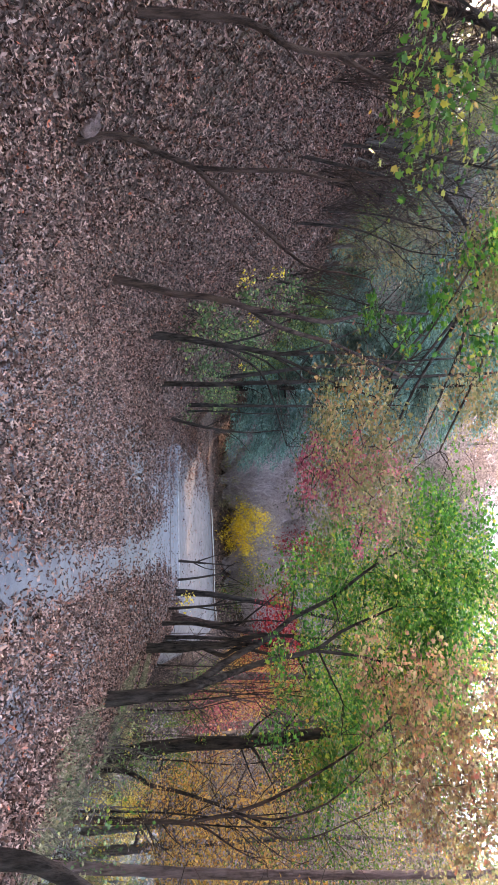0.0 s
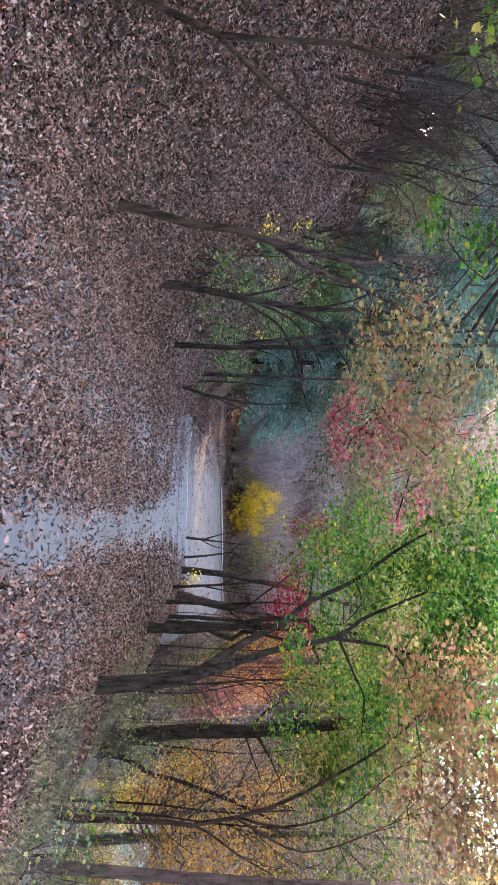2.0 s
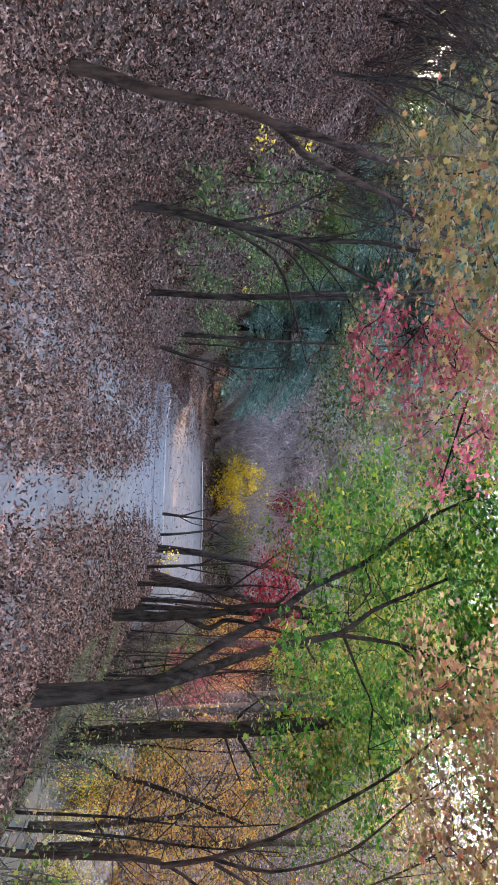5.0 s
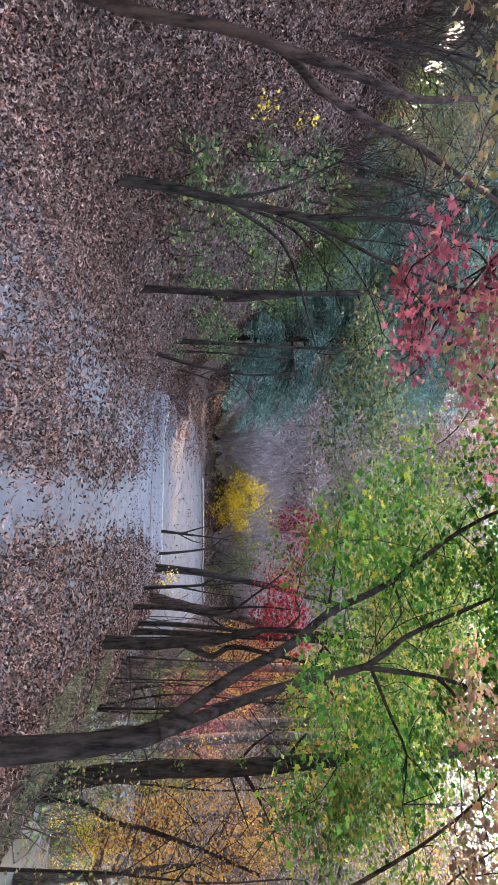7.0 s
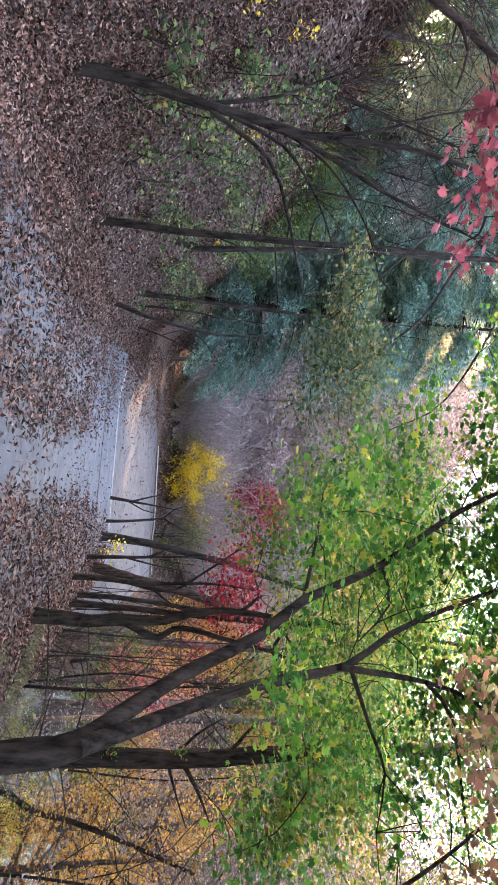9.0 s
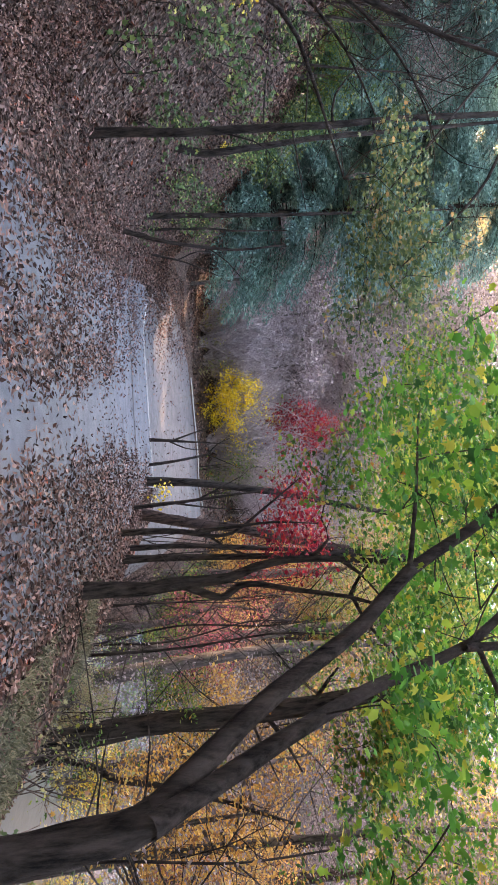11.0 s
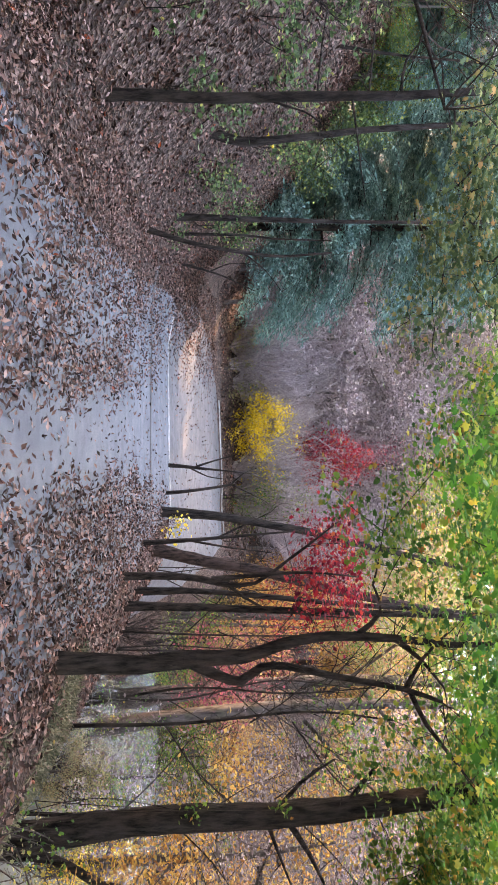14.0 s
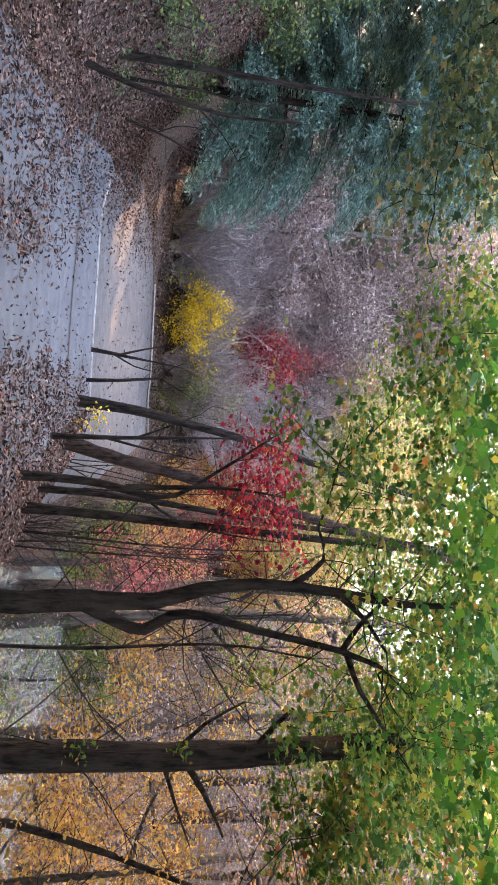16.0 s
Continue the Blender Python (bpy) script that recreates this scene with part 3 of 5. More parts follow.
# ---- trees along the river side ----
tree("maple_tree", "leaning dark maple forking low with bright green leaves", BARK, on_ground([(2.35, 12.65, -0.05), (2.32, 12.65, 0.49), (2.28, 12.65, 0.89), (2.24, 12.65, 1.16), (2.19, 12.67, 1.33)]), 0.1, 0.085,
     [([(2.20, 12.70, 1.30), (2.03, 12.95, 1.64), (1.86, 13.20, 2.00), (1.63, 13.58, 2.61), (1.38, 13.79, 2.98), (1.09, 14.21, 3.78), (0.56, 14.60, 4.68), (0.18, 14.60, 5.46)], 0.066, 0.018),
      ([(2.20, 12.60, 1.30), (2.16, 12.86, 1.64), (2.09, 13.10, 2.00), (2.00, 13.47, 2.60), (1.94, 13.92, 3.42), (1.70, 14.14, 3.87), (1.53, 14.41, 4.42), (1.31, 14.50, 5.03)], 0.068, 0.018),
      ([(1.93, 13.82, 3.33), (2.15, 14.29, 4.28), (2.37, 14.45, 4.86), (2.79, 14.45, 5.37), (3.10, 14.45, 5.85)], 0.034, 0.012),
      ([(2.14, 14.23, 4.27), (2.49, 14.38, 4.60), (3.22, 14.40, 4.75), (3.94, 14.40, 4.87)], 0.025, 0.008),
      ([(1.95, 13.94, 3.46), (2.57, 14.09, 3.74), (2.93, 14.16, 3.90), (3.43, 14.13, 3.84)], 0.02, 0.006),
      ([(1.38, 13.79, 2.98), (0.88, 13.84, 3.07), (0.47, 13.86, 3.11)], 0.02, 0.006), ([(1.09, 14.21, 3.78), (1.46, 14.26, 3.89), (1.77, 14.09, 3.56)], 0.02, 0.006)],
     [((1.81, 12.50, 2.68), (0.34, 0.45, 0.25)), ((0.46, 13.67, 2.95), (0.49, 0.9, 0.38)), ((0.01, 14.10, 3.77), (0.49, 0.9, 0.42)), ((0.99, 14.14, 3.87), (0.49, 1.0, 0.49)), ((2.98, 13.67, 2.95), (0.42, 0.9, 0.42)), ((3.29, 13.47, 2.60), (0.35, 0.6, 0.24)), ((3.92, 14.08, 3.73), (0.42, 0.8, 0.42)), ((3.18, 14.34, 4.28), (0.56, 1.0, 0.42)), ((0.66, 14.50, 5.05), (0.9, 1.2, 0.56)), ((2.33, 14.50, 5.30), (0.76, 1.2, 0.56)), ((1.31, 14.50, 5.89), (0.83, 1.3, 0.49)), ((-0.29, 14.50, 4.66), (0.42, 0.9, 0.35)), ((-0.77, 14.50, 5.45), (0.42, 0.9, 0.42)), ((-0.21, 14.50, 6.12), (0.56, 1.0, 0.42)), ((2.52, 14.50, 6.15), (1.04, 1.3, 0.56)), ((1.12, 14.50, 6.87), (1.39, 1.5, 0.69)), ((0.90, 16.20, 3.50), (0.60, 0.90, 0.30)), ((1.70, 16.40, 3.75), (0.70, 0.90, 0.35)), ((2.50, 16.20, 3.60), (0.60, 0.80, 0.35)), ((3.20, 15.80, 3.90), (0.70, 0.80, 0.40)), ((1.30, 15.40, 4.30), (0.90, 0.90, 0.40)), ((2.40, 15.20, 4.50), (0.90, 0.90, 0.40)), ((0.50, 17.00, 4.20), (0.60, 0.80, 0.30)), ((3.60, 16.60, 4.60), (0.90, 0.90, 0.40)), ((1.2, 14.5, 5.5), (1.7, 1.2, 0.6)), ((3.1, 14.6, 5.3), (1.3, 1.2, 0.6)), ((-0.3, 15.0, 5.4), (1.1, 1.2, 0.5)), ((2.2, 16.4, 6.4), (2.0, 1.4, 0.7)), ((0.3, 15.5, 6.6), (1.6, 1.4, 0.7))], GREEN, 2.8, 28, 0.088, (0.22, 0.22, 0.09), twigs=26, crown_label="bright green maple leaves turning yellow")
tree("tree", "thick upright dark trunk with ridged bark by the river", BARK, on_ground([(5.75, 21.6, -1.13), (5.7, 21.6, -0.62), (5.63, 21.6, -0.01), (5.56, 21.6, 1.12), (5.57, 21.6, 2.35), (5.52, 21.6, 3.43), (5.4, 21.6, 4.99), (5.32, 21.6, 7.24), (5.08, 21.6, 12.16), (5.06, 21.6, 18.48)]), 0.225, 0.05,
     [([(5.56, 21.6, 2.44), (5.12, 21.6, 2.84), (4.82, 21.6, 3.31)], 0.04, 0.012), ([(5.62, 21.6, 2.61), (6.11, 21.6, 2.92), (6.69, 21.6, 3.19)], 0.05, 0.015), ([(5.52, 21.6, 3.43), (5.14, 21.6, 3.73), (4.9, 21.6, 3.94)], 0.05, 0.02), ([(5.63, 21.6, 2.34), (6.24, 21.6, 2.55), (6.81, 21.6, 2.77)], 0.03, 0.01)],
     [((6.02, 21.6, 4.93), (1.05, 1.5, 0.78)), ((6.84, 21.6, 4.31), (0.78, 1.3, 0.7)), ((5.23, 21.6, 5.84), (1.31, 2.0, 0.87))], OLIVE, 2.5, 24, 0.13, twigs=20, crown_label="thin yellow-green leaves")
tree("tree", "slim stem beside a thick river-bank trunk", BARK, on_ground([(6.3, 22.2, -1.4), (6.38, 22.2, -0.78), (6.81, 22.2, -0.05), (6.94, 22.2, 0.53), (7.4, 22.2, 1.78), (7.96, 22.2, 3.04)]), 0.07, 0.03, twigs=20)
tree("tree", "twin-stemmed dark tree with wavy stems at the lane's edge", BARK, on_ground([(2.6, 19.2, 0.1), (2.62, 19.2, 0.45), (2.65, 19.2, 0.89), (2.62, 19.2, 1.27), (2.61, 19.2, 1.49)]), 0.1, 0.085,
     [([(2.61, 19.2, 1.44), (2.6, 19.2, 2.0), (2.48, 19.2, 2.4), (2.41, 19.2, 2.91), (2.46, 19.2, 3.6), (2.55, 19.2, 4.24), (2.55, 19.2, 4.65)], 0.085, 0.025), ([(2.63, 19.2, 1.38), (2.79, 19.2, 1.71), (2.86, 19.2, 1.94), (2.72, 19.2, 2.17), (2.72, 19.2, 2.45), (2.83, 19.2, 2.9), (2.93, 19.2, 3.36), (3.02, 19.2, 3.76)], 0.07, 0.03),
      ([(2.46, 19.2, 3.6), (2.7, 19.2, 3.89), (3.02, 19.2, 4.14)], 0.035, 0.012), ([(3.02, 19.2, 3.76), (3.39, 19.2, 3.93), (3.86, 19.2, 4.28), (4.04, 19.2, 4.39)], 0.03, 0.008), ([(3.02, 19.2, 3.73), (3.16, 19.2, 4.11), (3.22, 19.2, 4.08)], 0.03, 0.01),
      ([(2.41, 19.2, 3.2), (2.17, 19.2, 3.46), (1.88, 19.2, 3.38)], 0.035, 0.01), ([(1.88, 19.2, 3.38), (1.65, 19.2, 3.44), (1.31, 19.2, 3.5)], 0.014, 0.005), ([(3.02, 19.2, 3.71), (2.7, 19.2, 3.89), (2.42, 19.2, 4.18)], 0.03, 0.01)],
     [((0.94, 19.0, 3.24), (0.38, 0.9, 0.33)), ((1.5, 19.0, 3.45), (0.38, 0.9, 0.33)), ((0.84, 19.0, 3.69), (0.33, 0.7, 0.27)), ((1.29, 19.0, 3.91), (0.49, 0.9, 0.38)), ((0.69, 19.0, 4.26), (0.44, 0.8, 0.27)), ((1.4, 18.0, 3.99), (0.52, 0.9, 0.28)), ((2.24, 19.0, 3.83), (0.33, 0.6, 0.22)), ((2.53, 19.0, 4.23), (0.38, 0.7, 0.27)), ((3.61, 19.0, 3.41), (0.33, 0.7, 0.33)), ((3.97, 19.0, 3.97), (0.49, 0.8, 0.38)), ((3.38, 19.0, 4.38), (0.49, 0.8, 0.27)), ((3.38, 17.5, 3.9), (0.39, 0.8, 0.26)), ((0.83, 17.5, 4.08), (0.52, 0.8, 0.26)), ((2.4, 19.0, 5.09), (1.36, 1.5, 0.49)), ((0.6, 20.0, 4.9), (1.1, 1.2, 0.6)), ((1.6, 20.5, 5.4), (1.3, 1.4, 0.7)), ((-0.1, 21.0, 5.8), (1.0, 1.2, 0.6)), ((3.4, 20.5, 5.6), (1.3, 1.4, 0.7)), ((0.8, 21.5, 6.8), (1.6, 1.5, 0.8)), ((3.0, 22, 7.2), (1.8, 1.5, 0.9)), ((4.6, 20, 4.8), (0.8, 1.0, 0.5))], OLIVE, 3.3, 28, 0.085, (0.22, 0.22, 0.09), twigs=30, crown_label="yellow-green maple leaves with gaps of sky")
tree("tree", "dark forked tree at the lane's edge", BARK, on_ground([(2.62, 24.0, 0.2), (2.64, 24.0, 0.79), (2.69, 24.0, 1.34), (2.82, 24.0, 1.9)]), 0.072, 0.06,
     [([(2.82, 24.0, 1.85), (2.81, 24.0, 2.37), (2.43, 24.0, 2.94), (2.02, 24.0, 3.51), (1.8, 24.0, 3.8)], 0.045, 0.012), ([(2.72, 24.0, 1.62), (2.67, 24.0, 2.46), (2.65, 24.0, 3.31), (2.75, 24.0, 4.16)], 0.055, 0.012), ([(2.83, 24.0, 1.9), (3.21, 24.0, 2.45), (3.38, 24.0, 3.3), (3.46, 24.0, 4.06)], 0.03, 0.008)],
     [((2.05, 24.5, 3.78), (0.68, 1.0, 0.49)), ((2.92, 24.5, 3.37), (0.58, 1.0, 0.58)), ((3.24, 24.5, 4.16), (0.68, 1.0, 0.49))], CRIMSON, 3.0, 24, 0.11, twigs=26, crown_label="sparse crimson leaves")
tree("tree", "straight dark trunk above the river", BARK, on_ground([(3.34, 24.9, 0.22), (3.4, 24.9, 1.2), (3.49, 24.9, 2.6), (3.59, 24.9, 4.23), (3.72, 24.9, 6.3), (4.02, 24.9, 10.59), (4.5, 24.9, 16.23)]), 0.075, 0.025, twigs=16, group="river-bank trunks")
tree("tree", "straight dark trunk above the river", BARK, on_ground([(3.39, 26.5, 0.2), (3.46, 26.5, 1.48), (3.6, 26.5, 2.71), (3.83, 26.5, 4.54), (4.01, 26.5, 6.4), (4.5, 26.5, 10.46), (5.09, 26.5, 16.72)]), 0.07, 0.025, twigs=16, group="river-bank trunks")
tree("tree", "thick leaning brown trunk beside the road", BARK_WARM, on_ground([(2.99, 29.5, 0.23), (3.36, 29.5, 1.43), (3.63, 29.5, 2.78), (4.14, 29.5, 4.56), (4.62, 29.5, 6.51), (5.61, 29.5, 10.78), (6.55, 29.5, 16.72)]), 0.15, 0.04, twigs=14)
tree("tree", "leaning dark trunk beside the road", BARK, on_ground([(2.25, 31.0, 0.38), (2.39, 31.0, 1.57), (2.63, 31.0, 2.89), (2.97, 31.0, 4.53), (3.39, 31.0, 6.03), (4.34, 31.0, 10.01), (5.28, 31.0, 15.57)]), 0.14, 0.03, twigs=16)
tree("sapling", "slender branched sapling at the lane's edge", BARK, on_ground([(2.51, 27.0, 0.43), (2.45, 27.0, 1.49), (2.37, 27.0, 2.77), (2.33, 27.0, 3.48)]), 0.06, 0.02, [([(2.47, 27.0, 1.14), (2.64, 27.0, 1.95), (2.78, 27.0, 2.88)], 0.03, 0.01), ([(2.44, 27.0, 1.72), (2.18, 27.0, 2.3), (1.91, 27.0, 2.89)], 0.025, 0.008)], twigs=20)
tree("sapling", "slender forked sapling beside the pale road edge", BARK, on_ground([(1.1, 33.0, 0.42), (1.17, 33.0, 0.93), (1.21, 33.0, 1.22)]), 0.055, 0.045, [([(1.18, 33.0, 1.12), (0.99, 33.0, 1.74), (0.83, 33.0, 2.4)], 0.04, 0.012), ([(1.21, 33.0, 1.22), (1.31, 33.0, 2.06), (1.41, 33.0, 2.79)], 0.04, 0.012), ([(1.17, 33.0, 0.93), (1.46, 33.0, 1.49), (1.55, 33.0, 1.98)], 0.03, 0.01)], twigs=12, group="roadside saplings")
tree("sapling", "slender forked sapling beside the pale road edge", BARK, on_ground([(1.87, 32.3, 0.35), (1.83, 32.3, 0.95), (1.74, 32.3, 1.73), (1.67, 32.3, 2.2)]), 0.055, 0.035, [([(1.67, 32.3, 2.17), (1.36, 32.3, 2.52), (1.21, 32.3, 2.92)], 0.025, 0.008), ([(1.67, 32.3, 2.17), (1.92, 32.3, 2.67), (2.17, 32.3, 3.14)], 0.025, 0.008)], twigs=10, group="roadside saplings")
tree("tree", "thin dark tree with rust-coloured leaves on the river side", BARK_WARM, on_ground([(4.62, 14.4, -1.72), (4.69, 14.4, -1.01), (4.77, 14.4, -0.46), (4.8, 14.4, 0.09), (4.84, 14.4, 0.88), (4.9, 14.4, 1.24)]), 0.055, 0.04,
     [([(4.81, 14.2, 1.25), (4.95, 14.2, 1.52), (5.25, 14.2, 1.92), (5.56, 14.2, 2.47)], 0.025, 0.01), ([(4.5, 13.5, 1.27), (4.42, 13.5, 1.89), (4.22, 13.5, 2.55), (3.94, 13.5, 3.15), (3.44, 13.5, 4.05), (2.65, 13.5, 5.06)], 0.035, 0.01), ([(4.29, 13.2, 1.88), (4.44, 13.2, 2.52), (4.24, 13.2, 3.39), (3.7, 13.2, 4.12), (3.35, 13.2, 4.71)], 0.025, 0.008), ([(4.24, 13.0, 1.87), (4.69, 13.0, 2.78), (4.44, 13.0, 3.77), (4.11, 13.0, 4.49)], 0.022, 0.007)],
     [((2.01, 12.2, 4.02), (0.52, 0.6, 0.44)), ((2.61, 12.2, 4.51), (0.61, 0.8, 0.61)), ((3.58, 12.2, 4.2), (0.52, 0.7, 0.52)), ((3.29, 12.2, 4.99), (0.78, 0.9, 0.61)), ((1.97, 12.2, 4.89), (0.52, 0.6, 0.44)), ((4.04, 12.2, 5.46), (0.78, 0.8, 0.52)), ((2.58, 12.2, 5.64), (0.87, 0.8, 0.52)), ((4.24, 12.2, 4.59), (0.52, 0.6, 0.44)), ((3.42, 12.2, 6.02), (1.31, 1.0, 0.52))], RUST, 5.5, 26, 0.085, (0.2, 0.2, 0.09), twigs=34, crown_label="rust and orange leaves with a few red")
tree("tree", "thick dark curving trunk leaning away from the lane", BARK, on_ground([(2.07, 6.6, -0.07), (2.13, 6.6, 0.19), (2.21, 6.6, 0.39), (2.35, 6.6, 0.62), (2.55, 6.6, 0.89), (2.8, 6.6, 1.28), (3.12, 6.6, 1.86), (3.45, 6.6, 2.71)]), 0.07, 0.04, twigs=10)
tree("tree", "pinkish straight trunk on the river bank", BARK_PALE, on_ground([(5.69, 15.0, -1.66), (5.82, 15.0, -0.26), (6.01, 15.0, 1.77), (6.14, 15.0, 3.83), (6.29, 15.0, 6.78), (6.39, 15.0, 9.15), (6.59, 15.0, 13.59)]), 0.1, 0.05, twigs=8)

# ---- boughs that hang over the lane ----
tree("tree", "tree on the bank with hanging yellow-brown leaves", BARK_WARM, on_ground([(-9.6, 9.4, 2.6), (-9.2, 9.6, 7.5), (-7.4, 9.7, 8.2), (-5.0, 9.6, 7.2)]), 0.1, 0.045,
     [([(-6.6, 9.7, 8.0), (-4.0, 9.5, 5.6), (-2.4, 9.2, 5.0), (-1.0, 9.0, 4.2)], 0.045, 0.01), ([(-4.6, 9.6, 6.2), (-2.8, 9.2, 6.4), (-1.0, 9.0, 5.8), (0.4, 8.9, 5.0)], 0.045, 0.01), ([(-7.0, 9.7, 8.1), (-5.4, 9.0, 6.6), (-4.2, 8.6, 4.8)], 0.03, 0.01)],
     [((-2.97, 9.0, 4.73), (0.62, 0.9, 0.31)), ((-1.77, 9.0, 4.65), (0.5, 0.8, 0.37)), ((-3.31, 9.0, 5.37), (1.25, 1.2, 0.5)), ((-1.02, 8.60, 3.11), (0.32, 0.58, 0.23)), ((-0.31, 9.40, 3.04), (0.29, 0.58, 0.22)), ((-1.40, 8.70, 3.42), (0.41, 0.72, 0.29)), ((-0.55, 8.90, 3.46), (0.43, 0.72, 0.29)), ((-0.71, 8.80, 3.16), (0.36, 0.58, 0.25)), ((-0.98, 8.60, 3.54), (0.43, 0.72, 0.29)), ((-1.45, 8.90, 2.94), (0.26, 0.58, 0.20)), ((-1.08, 8.90, 2.88), (0.22, 0.43, 0.14)), ((-1.79, 8.80, 3.10), (0.35, 0.58, 0.25)), ((-0.16, 9.20, 3.69), (0.43, 0.58, 0.29)), ((-0.59, 9.30, 2.73), (0.19, 0.43, 0.13))], BOUGH_TAN, 17.0, 22, 0.054, (0.17, 0.17, 0.06), twigs=20, crown_label="hanging yellow-brown leaves")
tree("tree", "slim tree on the bank with a low bright green bough", BARK_WARM, on_ground([(-7.4, 6.6, 2.6), (-6.9, 6.9, 5.6), (-5.4, 7.3, 6.2), (-3.8, 7.6, 5.4)]), 0.07, 0.03,
     [([(-4.4, 7.5, 5.8), (-3.2, 7.7, 4.6), (-2.5, 7.8, 4.1), (-1.8, 7.9, 3.6)], 0.025, 0.006)],
     [((-2.36, 7.90, 3.94), (0.30, 0.30, 0.15)), ((-2.52, 7.70, 4.22), (0.30, 0.30, 0.15)), ((-2.07, 8.10, 3.63), (0.25, 0.30, 0.12)), ((-2.01, 7.90, 4.32), (0.25, 0.30, 0.15)), ((-2.46, 8.20, 3.32), (0.15, 0.20, 0.08)), ((-2.94, 7.60, 4.43), (0.25, 0.30, 0.20))], GREEN, 40.0, 14, 0.075, (0.12, 0.12, 0.05), twigs=12, crown_label="bright green leaves turning yellow")
tree("red_maple", "young maple with crimson-pink leaves hanging over the lane", BARK, on_ground([(-8.6, 11.6, 1.5), (-7.6, 11.2, 6.4), (-5.2, 10.9, 6.4), (-3.4, 10.6, 5.4)]), 0.09, 0.035,
     [([(-3.9, 10.7, 5.8), (-2.6, 10.5, 4.4), (-1.6, 10.3, 3.7), (-0.9, 10.2, 3.1)], 0.03, 0.007), ([(-3.4, 10.6, 5.4), (-2.0, 10.5, 4.4), (-0.8, 10.4, 3.8), (0.1, 10.4, 3.5)], 0.03, 0.007)],
     [((-1.01, 10.20, 2.78), (0.13, 0.30, 0.10)), ((-1.14, 10.10, 3.03), (0.17, 0.30, 0.13)), ((-0.81, 10.30, 3.04), (0.17, 0.30, 0.13)), ((-0.89, 10.20, 3.29), (0.20, 0.40, 0.15)), ((-0.50, 10.40, 3.31), (0.20, 0.40, 0.14)), ((-0.58, 10.40, 2.92), (0.15, 0.30, 0.10)), ((-1.20, 10.10, 3.44), (0.20, 0.35, 0.15)), ((-0.73, 10.30, 3.66), (0.25, 0.40, 0.18)), ((-0.23, 10.50, 3.83), (0.25, 0.40, 0.16)), ((-1.05, 10.20, 3.90), (0.30, 0.40, 0.20)), ((0.01, 10.60, 3.57), (0.16, 0.30, 0.10))], RED, 50.0, 20, 0.06, (0.11, 0.11, 0.05), twigs=16, crown_label="crimson-pink leaves")
tree("tree", "tree on the bank with a drooping green and orange bough", BARK, on_ground([(-10.2, 20.5, 3.0), (-9.8, 20.2, 8.0), (-7.6, 19.9, 9.2), (-4.6, 19.6, 8.4)]), 0.1, 0.045,
     [([(-6.2, 19.8, 8.9), (-3.8, 19.6, 6.8), (-2.6, 19.5, 6.0), (-1.6, 19.4, 4.8)], 0.05, 0.01), ([(-7.6, 19.9, 9.2), (-4.9, 19.6, 6.8), (-3.4, 19.4, 5.4), (-2.4, 19.3, 4.4)], 0.04, 0.01), ([(-4.7, 19.6, 8.4), (-2.8, 19.4, 7.4), (-1.2, 19.3, 6.4), (-0.6, 19.2, 5.4)], 0.04, 0.01)],
     [((-2.98, 19.5, 4.68), (0.35, 0.5, 0.23)), ((-2.38, 19.5, 4.49), (0.35, 0.6, 0.29)), ((-1.85, 19.5, 4.23), (0.32, 0.6, 0.26)), ((-1.37, 19.5, 4.04), (0.26, 0.5, 0.2)), ((-0.96, 19.5, 3.85), (0.26, 0.4, 0.15)), ((-1.25, 19.5, 4.34), (0.29, 0.5, 0.23)), ((-0.66, 19.5, 4.21), (0.35, 0.4, 0.15)), ((-1.85, 19.5, 4.6), (0.41, 0.6, 0.29)), ((-2.39, 19.5, 4.85), (0.47, 0.6, 0.23)), ((-1.01, 19.5, 4.77), (0.35, 0.5, 0.23)), ((-1.67, 19.5, 5.09), (0.7, 0.8, 0.35)), ((-3.29, 19.5, 4.93), (0.47, 0.7, 0.29))], OLIVE_DARK, 11.0, 24, 0.085, twigs=20, crown_label="drooping green leaves turning orange")

# ---- bare saplings ----
def bare_sapling(x, y, tall, lean, thick, label, bark=BARK, twigs=60, group="bare saplings"):
    z = ground_z(x, y)
    a = rng.uniform(0, 6.28)
    top = np.array([x + lean[0] * tall, y + lean[1] * tall, z + tall])
    foot = np.array([x, y, z])
    line = [tuple(foot), tuple(foot * 0.65 + top * 0.35 + rng.normal(0, 0.1, 3)), tuple(foot * 0.3 + top * 0.7 + rng.normal(0, 0.12, 3)), tuple(top)]
    limbs = []
    for k in range(5):
        s = 0.3 + 0.13 * k
        p = foot * (1 - s) + top * s
        w = a + k * 2.2
        e = p + np.array([math.cos(w), math.sin(w), 0.9]) * tall * rng.uniform(0.15, 0.3)
        limbs.append(([tuple(p), tuple((p + e) / 2 + rng.normal(0, 0.06, 3)), tuple(e)], thick * 0.45, 0.006))
    return tree("sapling", label, bark, on_ground(line), thick, 0.012, limbs, twigs=twigs, group=group)


